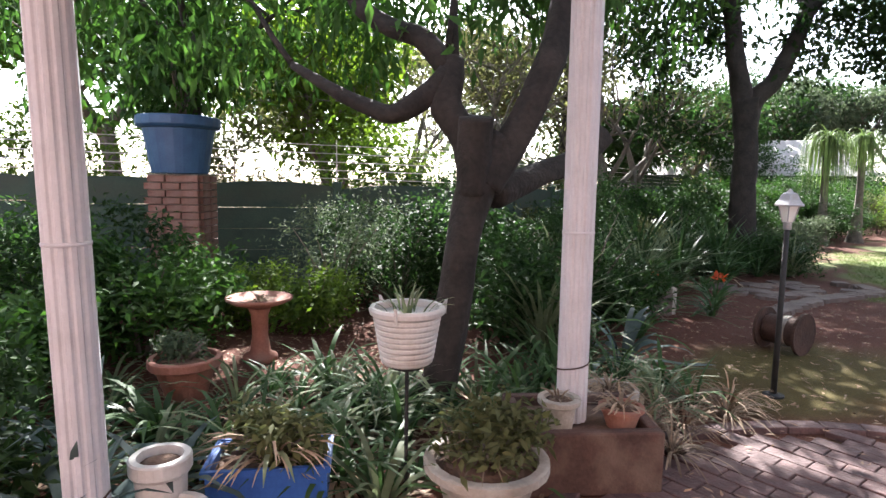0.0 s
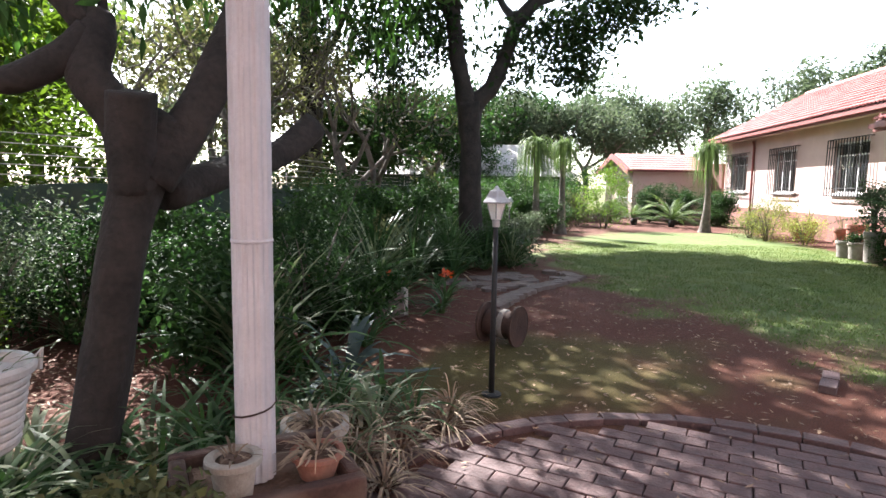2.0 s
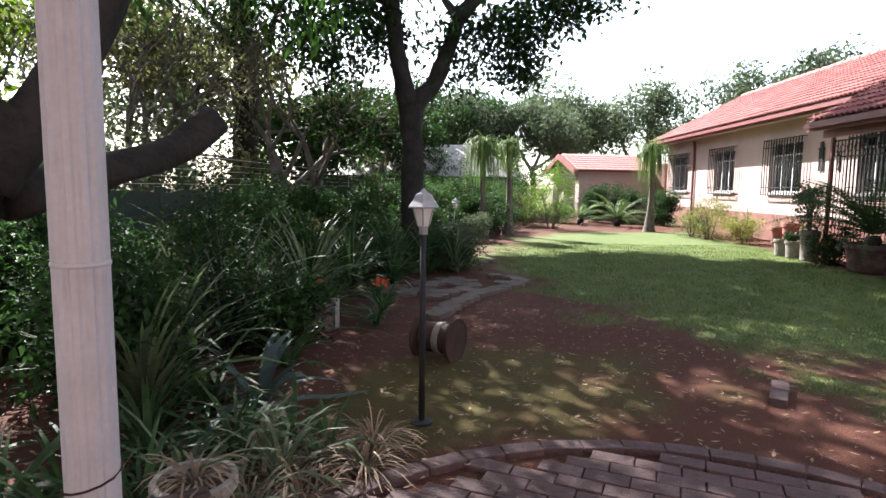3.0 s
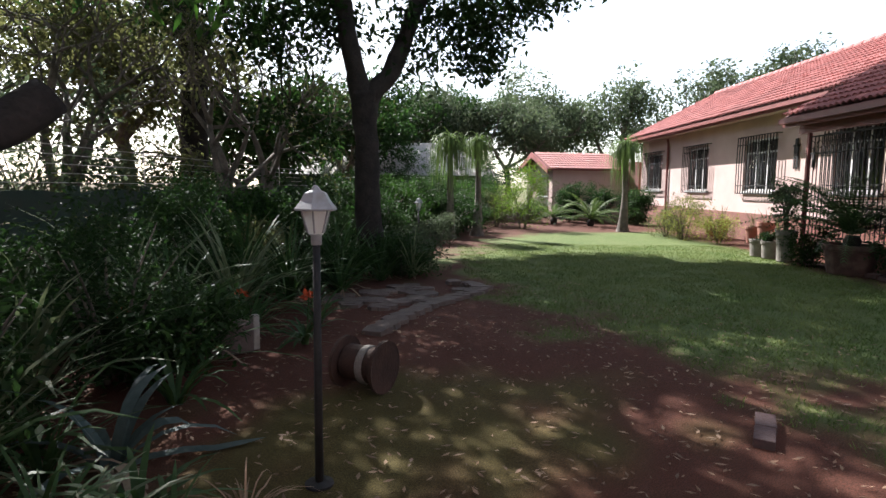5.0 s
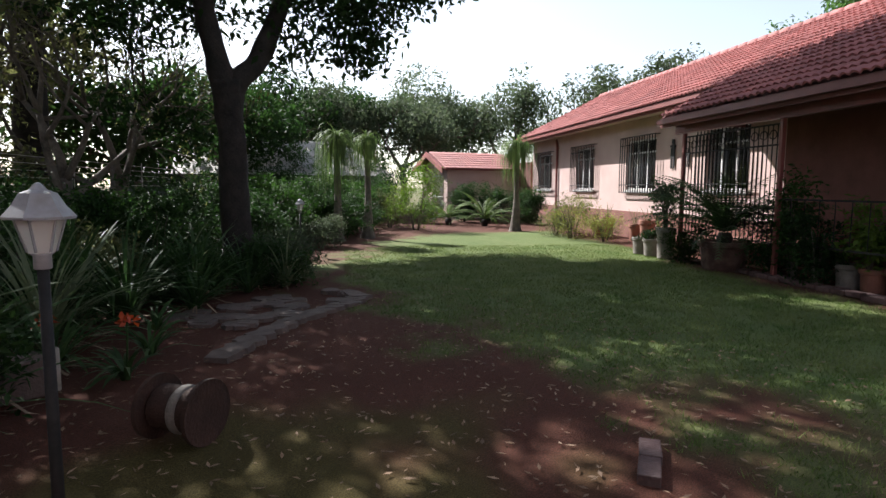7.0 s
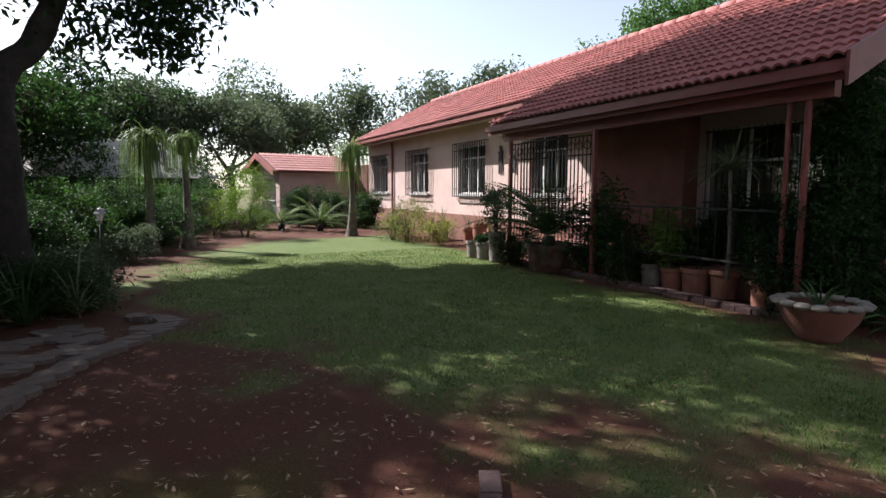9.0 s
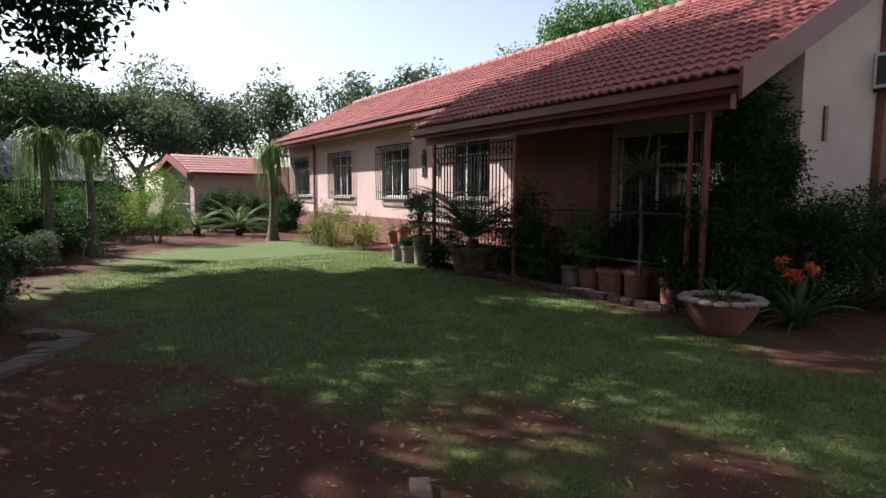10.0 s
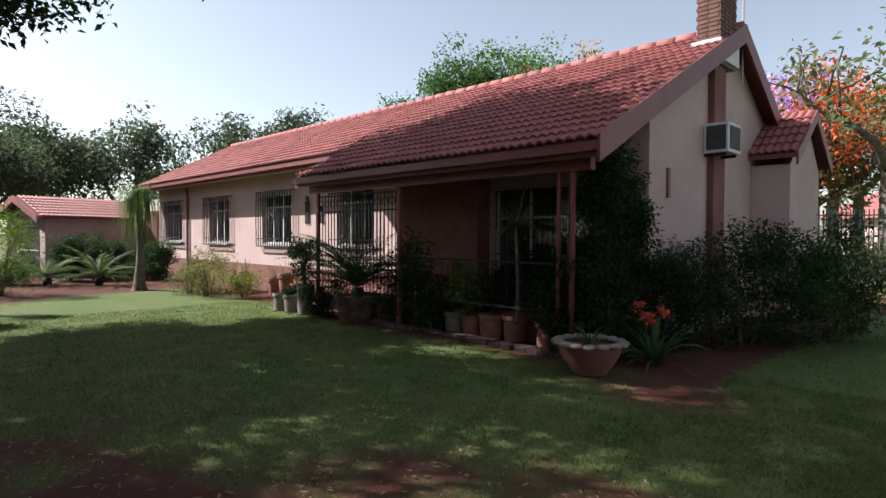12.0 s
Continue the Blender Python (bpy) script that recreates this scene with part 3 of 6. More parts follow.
def lay_tiles(parent, xe, y0, y1, near):
    """Courses of tiles on the front slope: the near stretch one by one, the rest joined."""
    verts, faces, count = [], [], 0
    run = (RIDGE_X - xe) / math.cos(SLANT)
    rows, cols = int(run / 0.335) + 1, int((y1 - y0) / 0.3)
    tv = np.array(TV)
    rng = np.random.default_rng(3)
    for i in range(rows):
        s = run * i / rows
        x, z = xe - 0.05 + s * math.cos(SLANT), roof_z(xe) + s * math.sin(SLANT) - 0.025
        for j in range(cols):
            m = Matrix.Translation((x, y0 + (y1 - y0) * j / cols, z + rng.normal(0, 0.003))) @ Matrix.Rotation(-SLANT + rng.normal(0, 0.006), 4, "Y")
            if near and i < 20 and j < 15 and count < 300:
                piece("tile", TILE, parent, m)
                count += 1
            else:
                k = len(verts)
                verts += [tuple(m @ Vector(v)) for v in TV]
                faces += [tuple(q + k for q in f) for f in TF]
    me = mesh_of("roof_tiles", verts, faces, "roof_tile")
    o = new("roof_tiles", me)
    o.parent = parent
    tagged(o, kind="stuff")


def fascia(x, y0, y1):
    return boxes((x - 0.02, x + 0.02, y0, y1, roof_z(x) - 0.22, roof_z(x) - 0.03))


part("fascia", fascia(7.39, 6.36, 13.45), "red_trim", house)
part("fascia", fascia(8.69, 13.45, 27.5), "red_trim", house)
for x, y0, y1 in ((7.31, 6.36, 13.4), (8.61, 13.5, 27.5)):
    bm = bmesh.new()
    prof = [(-0.06, 0.0), (-0.06, -0.09), (0.05, -0.09), (0.05, 0.0), (0.04, 0.0), (0.04, -0.08), (-0.05, -0.08), (-0.05, 0.0)]
    a = [bm.verts.new((x + q, y0, roof_z(x) - 0.03 + z)) for q, z in prof]
    b = [bm.verts.new((x + q, y1, roof_z(x) - 0.03 + z)) for q, z in prof]
    for i in range(8):
        bm.faces.new((a[i], a[(i + 1) % 8], b[(i + 1) % 8], b[i]))
    bmesh.ops.recalc_face_normals(bm, faces=bm.faces[:])
    part("gutter", bm, "red_trim", house, "dark red painted gutter")
# porch soffit takes the dark room colour to stand in for its deep shade
part("soffit", boxes((7.45, 9.3, 6.7, 13.4, 2.78, 2.81)), "room_dark", house)
part("soffit", boxes((8.72, 9.32, 13.45, 27.4, 3.38, 3.41)), "soffit", house)
part("porch_end_wall", boxes((7.46, 9.3, 13.36, 13.45, 2.7, 3.0)), "red_trim", house)


def barge(y, x0, x1, z0, z1, deep=0.3):
    bm = bmesh.new()
    a = [bm.verts.new(p) for p in ((x0, y, z0 - deep), (x1, y, z1 - deep), (x1, y, z1 + 0.05), (x0, y, z0 + 0.05))]
    b = [bm.verts.new(p) for p in ((x0, y + 0.04, z0 - deep), (x1, y + 0.04, z1 - deep), (x1, y + 0.04, z1 + 0.05), (x0, y + 0.04, z0 + 0.05))]
    bm.faces.new(a)
    bm.faces.new(b[::-1])
    for i in range(4):
        bm.faces.new((a[i], b[i], b[(i + 1) % 4], a[(i + 1) % 4]))
    bmesh.ops.recalc_face_normals(bm, faces=bm.faces[:])
    return bm


part("bargeboard", barge(6.31, EAVE_X - 0.05, RIDGE_X, EAVE_Z, RIDGE_Z), "red_trim", house)
part("bargeboard", barge(6.31, RIDGE_X, 17.2, RIDGE_Z, roof_z(17.2)), "red_trim", house)
part("bargeboard", barge(27.5, 8.65, RIDGE_X, roof_z(8.65), RIDGE_Z), "red_trim", house)
bm = bmesh.new()
for k in range(52):
    y = 6.36 + k * 0.4065
    lathe(bm, [(0.11, 0), (0.125, 0.2), (0.13, 0.42)], 10, Matrix.Translation((RIDGE_X, y, RIDGE_Z + 0.0)) @ Matrix.Rotation(radians(-90), 4, "X"))
part("ridge_tiles", bm, "roof_tile", house, smooth=True)

# chimney of face brick
chimney = part("chimney", boxes((11.61, 12.39, 6.43, 6.83, 4.7, 7.2)), "concrete", house, "tall red face-brick chimney")
part("flashing", boxes((11.52, 12.45, 6.38, 6.9, 4.75, 5.12), bevel=0.01), "white_paint", chimney)
BRICK = finish("brick", boxes((-0.11, 0.11, -0.01, 0.012, -0.033, 0.033), bevel=0.006), "brick")
for row in range(24):
    z = 5.16 + row * 0.078
    off = 0.055 if row % 2 else 0
    for k in range(2):
        piece("brick", BRICK, chimney, Matrix.Translation((11.607, 6.53 + k * 0.2 + off * 0.4, z)) @ Matrix.Rotation(radians(-90), 4, "Z") @ Matrix.Diagonal((0.86, 1, 1, 1)))
    for k in range(4):
        piece("brick", BRICK, chimney, Matrix.Translation((11.71 + k * 0.195 + off * 0.4 - 0.02, 6.427, z)) @ Matrix.Diagonal((0.83, 1, 1, 1)))

# low wing past the gable
wing = part("wing_wall", boxes((14.0, 16.3, 5.9, 6.61, -0.1, 3.1)), "plaster_pink", house)
bm = bmesh.new()
for y0, y1 in ((5.75, 6.6),):
    prof = [(13.8, 3.2), (15.2, 4.2), (16.6, 3.2), (16.6, 3.3), (15.2, 4.3), (13.8, 3.3)]
    a = [bm.verts.new((x, y0, z)) for x, z in prof]
    b = [bm.verts.new((x, y1 + 2.0, z)) for x, z in prof]
    bm.faces.new(a)
    bm.faces.new(b[::-1])
    for i in range(6):
        bm.faces.new((a[i], b[i], b[(i + 1) % 6], a[(i + 1) % 6]))
bmesh.ops.recalc_face_normals(bm, faces=bm.faces[:])
wing_roof = part("wing_roof", bm, "red_trim", house)
ws = math.atan(1.0 / 1.4)
for i in range(5):
    for j in range(9):
        s = i * 0.34
        piece("tile", TILE, wing_roof, Matrix.Translation((13.78 + s * math.cos(ws), 5.75 + j * 0.3, 3.29 + s * math.sin(ws))) @ Matrix.Rotation(-ws, 4, "Y"))
part("bargeboard", barge(5.7, 13.75, 15.2, 3.25, 4.28, 0.2), "red_trim", house)
part("bargeboard", barge(5.7, 15.2, 16.65, 4.28, 3.25, 0.2), "red_trim", house)
bm = bmesh.new()
a = [bm.verts.new(p) for p in ((14.0, 5.9, 3.1), (16.3, 5.9, 3.1), (15.2, 5.9, 4.15))]
b = [bm.verts.new(p) for p in ((14.0, 6.0, 3.1), (16.3, 6.0, 3.1), (15.2, 6.0, 4.15))]
bm.faces.new(a)
bm.faces.new(b[::-1])
part("wing_gable", bm, "plaster_pink", house)


def window(y0, y1, z0, z1, x=WALL_X, bars=True):
    """Steel window with panes, a sill, curtains behind and a bowed burglar grille."""
    e = new("window")
    e.empty_display_size = 0.1
    e.parent = house
    tagged(e, "steel window behind black burglar bars")
    bm = bmesh.new()
    w = 0.045
    mids = [y0 + (y1 - y0) * f for f in (0.33, 0.67)]
    for a in (y0 + w / 2, y1 - w / 2, *mids):
        box(bm, x + 0.06, x + 0.1, a - w / 2, a + w / 2, z0, z1)
    for z in (z0 + w / 2, z1 - w / 2, z0 + (z1 - z0) * 0.74):
        box(bm, x + 0.062, x + 0.098, y0, y1, z - w / 2, z + w / 2)
    part("window_frame", bm, "white_paint", e)
    ys = [y0, *mids, y1]
    for a, b in zip(ys, ys[1:]):
        for za, zb in ((z0, z0 + (z1 - z0) * 0.74), (z0 + (z1 - z0) * 0.74, z1)):
            o = part("pane", boxes((x + 0.077, x + 0.083, a + 0.02, b - 0.02, za + 0.02, zb - 0.02)), "glass", e)
            o.visible_shadow = False
    part("window_sill", boxes((x - 0.07, x + 0.06, y0 - 0.06, y1 + 0.06, z0 - 0.07, z0 - 0.002), bevel=0.008), "white_paint", e)
    bm = bmesh.new()
    n = 40
    for s, (ca, cb) in enumerate(((y0 - 0.1, y0 + (y1 - y0) * 0.24), (y0 + (y1 - y0) * 0.76, y1 + 0.1))):
        prev = None
        for k in range(n + 1):
            yy = ca + (cb - ca) * k / n
            xx = x + 0.3 + 0.035 * math.sin(k * 1.3)
            pr = (bm.verts.new((xx, yy, z0 - 0.3)), bm.verts.new((xx, yy, z1 + 0.1)))
            if prev:
                bm.faces.new((prev[0], pr[0], pr[1], prev[1]))
            prev = pr
    part("curtain", bm, "curtain", e, smooth=True)
    if bars:
        g0, g1, h0, h1 = y0 - 0.16, y1 + 0.16, z0 - 0.08, z1 + 0.08
        for k in range(15):
            yy = g0 + (g1 - g0) * k / 14
            part("burglar_bar", tube(bmesh.new(), [(x - 0.14, yy, h0), (x - 0.15, yy, (h0 + h1) / 2), (x - 0.14, yy, h1)], [0.014] * 3, 6), "iron", e)
        for z in (h0, h0 + 0.22, h1 - 0.22, h1):
            part("cross_bar", boxes((x - 0.155, x - 0.13, g0, g1, z - 0.012, z + 0.012)), "iron", e)
        for yy in (g0, g1):
            for z in (h0, h1):
                part("bracket", boxes((x - 0.15, x + 0.01, yy - 0.011, yy + 0.011, z - 0.011, z + 0.011)), "iron", e)


for a, b in WINDOWS:
    window(a, b, 1.38, 2.8)
window(*DOORS[0], 0.45, 2.5, bars=False)
security = part("security_gate", boxes((WALL_X - 0.06, WALL_X - 0.035, 7.3, 9.6, 0.488, 0.512)), "iron", house, "dark painted sliding security gate")
for z in (1.3, 2.45):
    part("rail", boxes((WALL_X - 0.06, WALL_X - 0.035, 7.3, 9.6, z - 0.012, z + 0.012)), "iron", security)
for k in range(22):
    y = 7.35 + k * 0.105
    part("bar", tube(bmesh.new(), [(WALL_X - 0.05, y, 0.45), (WALL_X - 0.05, y, 2.5)], [0.008, 0.008], 5), "iron", security)
bm = bmesh.new()
tube(bm, [(WALL_X - 0.1, 24.1, 3.3), (WALL_X - 0.06, 24.1, 3.1), (WALL_X - 0.06, 24.1, 0.1), (WALL_X - 0.16, 24.1, 0.03)], [0.045] * 4, 10)
part("downpipe", bm, "red_trim", house, "dark red downpipe", True)
part("brick_pier", boxes((WALL_X - 0.35, WALL_X - 0.001, 9.75, 11.9, 0.42, 2.78), bevel=0.01), "plaster_plinth", house, "dark red-brown porch wall")
# porch: slab, posts, beam, iron screen
part("porch_slab", boxes((8.35, WALL_X - 0.04, 6.7, 13.3, -0.1, 0.42), bevel=0.02), "plaster_plinth", house, "red polished porch slab")
part("porch_beam", boxes((7.62, 7.74, 6.6, 13.3, 2.5, 2.68)), "red_trim", house)
for y, w in ((13.05, 0.035), (10.45, 0.035), (7.12, 0.024), (6.9, 0.03)):
    part("porch_post", boxes((7.68 - w, 7.68 + w, y - w, y + w, -0.05, 2.5), bevel=0.008), "red_trim", house)
bm = boxes((7.668, 7.692, 10.5, 13.0, 0.537, 0.563))
screen = part("iron_screen", bm, "iron", house, "black wrought-iron porch screen with scrolls")
for k in range(24):
    y = 10.55 + k * 0.106
    part("bar", tube(bmesh.new(), [(7.68, y, 0.55), (7.68, y, 2.42)], [0.01, 0.01], 5), "iron", screen)
for z in (1.0, 1.1, 2.1, 2.42):
    part("rail", boxes((7.668, 7.692, 10.5, 13.0, z - 0.013, z + 0.013)), "iron", screen)
for k in range(12):
    y = 10.65 + k * 0.21
    for z, r in ((0.78, 0.1), (2.26, 0.08)):
        c = [(7.68, y + r * math.cos(a * 0.6), z + r * math.sin(a * 0.6) * (1 - a * 0.02)) for a in range(11)]
        part("scroll", tube(bmesh.new(), c, [0.009] * 11, 4), "iron", screen)
railing = part("iron_railing", boxes((7.67, 7.69, 6.95, 10.4, 1.237, 1.263)), "iron", house, "low wrought-iron railing")
part("rail", boxes((7.67, 7.69, 6.95, 10.4, 0.567, 0.593)), "iron", railing)
for k in range(14):
    y = 6.95 + k * 0.27
    part("bar", tube(bmesh.new(), [(7.68, y, 0.55), (7.68, y, 1.25)], [0.007, 0.007], 4), "iron", railing)
# air conditioner and aerial
ac = empty("air_conditioner", HOUSE @ pose(11.42, 6.62, 3.1), "white box air conditioner in the gable wall", "air conditioner")
part("casing", boxes((0, 0.62, -0.42, -0.004, 0, 0.52), bevel=0.015), "white_paint", ac)
part("grille", boxes((-0.006, 0.0, -0.38, -0.05, 0.05, 0.47)), "ac_dark", ac, "dark louvred side grille")
bm = boxes((0.06, 0.56, -0.428, -0.42, 0.06, 0.46))
for k in range(12):
    box(bm, 0.07, 0.55, -0.436, -0.428, 0.08 + k * 0.031, 0.095 + k * 0.031)
part("front_grille", bm, "ac_dark", ac)
part("bracket", boxes((0.05, 0.09, -0.36, 0.0, -0.05, -0.002), (0.53, 0.57, -0.36, 0.0, -0.05, -0.002)), "iron", ac)
aerial = empty("tv_aerial", HOUSE @ pose(13.0, 6.5, 4.6), "thin metal television aerial on a mast", "aerial")
part("mast", tube(bmesh.new(), [(0, 0, 0), (0, 0, 2.6)], [0.02, 0.015], 6), "grey_tin", aerial)
bm = bmesh.new()
for k in range(7):
    tube(bm, [(-0.25 + k * 0.01, -0.3 + k * 0.1, 2.5), (0.25 - k * 0.01, -0.3 + k * 0.1, 2.5)], [0.006, 0.006], 4)
tube(bm, [(0, -0.35, 2.5), (0, 0.35, 2.5)], [0.01, 0.01], 5)
part("antenna", bm, "grey_tin", aerial)

# ---- the shed at the end of the lawn ----
shed = empty("shed", HOUSE @ pose(5.7, 28.3, 0, 0, 0, 12) @ pose(-5.7, -28.3, 0), "small pink plastered shed with red tiled roof", "shed")
bm = boxes((5.7, 9.2, 28.3, 28.5, -0.1, 2.3), (5.7, 5.9, 28.5, 28.75, -0.1, 2.3), (5.7, 5.9, 30.1, 31.6, -0.1, 2.3), (5.7, 5.9, 28.75, 30.1, 2.0, 2.3), (5.9, 9.2, 31.4, 31.6, -0.1, 2.3), (9.0, 9.2, 28.5, 31.4, -0.1, 2.3))
for x in (5.7, 9.0):
    a = [bm.verts.new((x, y, z)) for y, z in ((28.3, 2.3), (31.6, 2.3), (29.95, 2.95))]
    b = [bm.verts.new((x + 0.2, y, z)) for y, z in ((28.3, 2.3), (31.6, 2.3), (29.95, 2.95))]
    bm.faces.new(a)
    bm.faces.new(b[::-1])
part("wall", bm, "plaster_pink", shed)
bm = bmesh.new()
for s in (1, -1):
    prof = [(29.95, 2.98), (29.95 - s * 2.0, 2.2), (29.95 - s * 2.0, 2.27), (29.95, 3.06)]
    a = [bm.verts.new((5.3, y, z)) for y, z in prof]
    b = [bm.verts.new((9.4, y, z)) for y, z in prof]
    bm.faces.new(a)
    bm.faces.new(b[::-1])
    for i in range(4):
        bm.faces.new((a[i], b[i], b[(i + 1) % 4], a[(i + 1) % 4]))
bmesh.ops.recalc_face_normals(bm, faces=bm.faces[:])
sroof = part("roof", bm, "red_trim", shed)
sl = math.atan(0.79 / 2.0)
for i in range(7):
    for j in range(13):
        s = i * 0.31
        piece("tile", TILE, sroof, Matrix.Translation((9.35 - j * 0.3, 27.92 + s * math.cos(sl), 2.26 + s * math.sin(sl))) @ Matrix.Rotation(radians(90), 4, "Z") @ Matrix.Rotation(-sl, 4, "Y"))
bm = bmesh.new()
for ya, za, yb, zb in ((27.9, 2.2, 29.95, 3.0), (29.95, 3.0, 32.0, 2.2)):
    a = [bm.verts.new((5.26, y, z)) for y, z in ((ya, za - 0.15), (yb, zb - 0.15), (yb, zb + 0.1), (ya, za + 0.1))]
    b = [bm.verts.new((5.3, y, z)) for y, z in ((ya, za - 0.15), (yb, zb - 0.15), (yb, zb + 0.1), (ya, za + 0.1))]
    bm.faces.new(a)
    bm.faces.new(b[::-1])
    for i in range(4):
        bm.faces.new((a[i], b[i], b[(i + 1) % 4], a[(i + 1) % 4]))
bmesh.ops.recalc_face_normals(bm, faces=bm.faces[:])
part("bargeboard", bm, "roof_tile", shed, "pinkish red bargeboards")
bm = bmesh.new()
for k in range(10):
    y = 28.8 + k * 0.14
    tube(bm, [(5.68, y, 0.05), (5.68, y, 2.0)], [0.012, 0.012], 5)
for z in (0.1, 1.0, 1.95):
    box(bm, 5.665, 5.695, 28.77, 30.08, z - 0.02, z + 0.02)
part("door", bm, "white_paint", shed, "white barred security door")
part("garden_wall", boxes((9.2, 9.4, 26.9, 29.0, -0.1, 2.6)), "plaster_plinth", shed)

# ---- boundary wall ----
fence = empty("boundary_wall", None, "dark green precast concrete wall with scalloped top", "wall", kind="structure")
line = [(Vector((-12, 5.4, 0)), 1.55), (Vector((0.3, 8.3, 0)), 1.3), (Vector((9.0, 22.0, 0)), 1.3)]


def panel_mesh(w, h):
    """A slatted concrete panel whose top dips in a curve."""
    bm = bmesh.new()
    n = 12
    rows = 5
    for r in range(rows):
        z0, z1 = h * r / rows + 0.004, h * (r + 1) / rows - 0.004
        lo = [bm.verts.new((w * k / n, y, z0)) for y in (-0.025, 0.025) for k in range(n + 1)]
        hi = []
        for y in (-0.025, 0.025):
            for k in range(n + 1):
                sag = 0.07 * (1 - (2 * k / n - 1) ** 2) if r == rows - 1 else 0
                hi.append(bm.verts.new((w * k / n, y * 0.8, z1 + sag)))
        for k in range(n):
            bm.faces.new((lo[k], lo[k + 1], hi[k + 1], hi[k]))
            bm.faces.new((lo[n + 2 + k], lo[n + 1 + k], hi[n + 1 + k], hi[n + 2 + k]))
            bm.faces.new((hi[k], hi[k + 1], hi[n + 2 + k], hi[n + 1 + k]))
    return finish("panel", bm, "precast")


PANEL = panel_mesh(1.5, 1.4)
POST = finish("post", boxes((-0.06, 0.06, -0.06, 0.06, 0, 1.5), bevel=0.012), "precast")
wires = bmesh.new()
for (p0, h0), (p1, h1) in zip(line, line[1:]):
    d = p1 - p0
    n = int(d.length / 1.6)
    turn = math.atan2(d.y, d.x)
    for k in range(n):
        f = k / n
        q, hh = p0 + d * f, h0 + (h1 - h0) * f
        piece("panel", PANEL, fence, Matrix.Translation(q + Vector((0, 0, hh - 1.45))) @ Matrix.Rotation(turn, 4, "Z") @ Matrix.Diagonal((d.length / n / 1.5, 1, 1, 1)))
        piece("post", POST, fence, Matrix.Translation(q + Vector((0, 0, hh - 1.44))) @ Matrix.Rotation(turn, 4, "Z"))
    for w in range(5):
        tube(wires, [p0 + Vector((0, 0, h0 + 0.1 + w * 0.11)), p1 + Vector((0, 0, h1 + 0.1 + w * 0.11))], [0.006, 0.006], 4)
    for k in range(0, n, 2):
        f = k / n
        q, hh = p0 + d * f, h0 + (h1 - h0) * f
        tube(wires, [q + Vector((0, 0, hh)), q + Vector((0, 0, hh + 0.62))], [0.01, 0.008], 4)
tagged(part("fence_wire", wires, "grey_tin", fence), "thin electric fence wires")

# ---- neighbour's roof and distance ----
nb = empty("neighbour_house", pose(13.0, 27.0, 0, 0, 0, -25), "neighbouring house with grey-brown pitched roof", "house")
part("wall", boxes((-5, 5, -2.5, 2.5, -0.1, 2.0)), "precast", nb)
bm = bmesh.new()
a = [bm.verts.new(p) for p in ((-5.5, -3, 1.9), (5.5, -3, 1.9), (5.5, 3, 1.9), (-5.5, 3, 1.9), (-3.5, 0, 3.5), (3.5, 0, 3.5))]
for f in ((0, 1, 5, 4), (1, 2, 5), (2, 3, 4, 5), (3, 0, 4), (3, 2, 1, 0)):
    bm.faces.new([a[i] for i in f])
part("roof", bm, "grey_tin", nb)
nb2 = empty("neighbour_house", pose(66, -30, 0, 0, 0, 20), "far neighbouring house with brown tiled roof", "house")
part("wall", boxes((-5, 5, -8, 8, -0.1, 3.5)), "plaster_pink", nb2)
bm = bmesh.new()
a = [bm.verts.new(p) for p in ((-6, -9, 3.4), (6, -9, 3.4), (6, 9, 3.4), (-6, 9, 3.4), (0, -5, 6.5), (0, 5, 6.5))]
for f in ((0, 1, 4), (1, 2, 5, 4), (2, 3, 5), (3, 0, 4, 5), (3, 2, 1, 0)):
    bm.faces.new([a[i] for i in f])
part("roof", bm, "roof_tile", nb2)

# ---- trees ----
def limb(bm, pts, radii, sides=12, wobble=0.3):
    p, r = smooth_path(pts, radii, 5)
    tube(bm, p, r, sides, wobble)


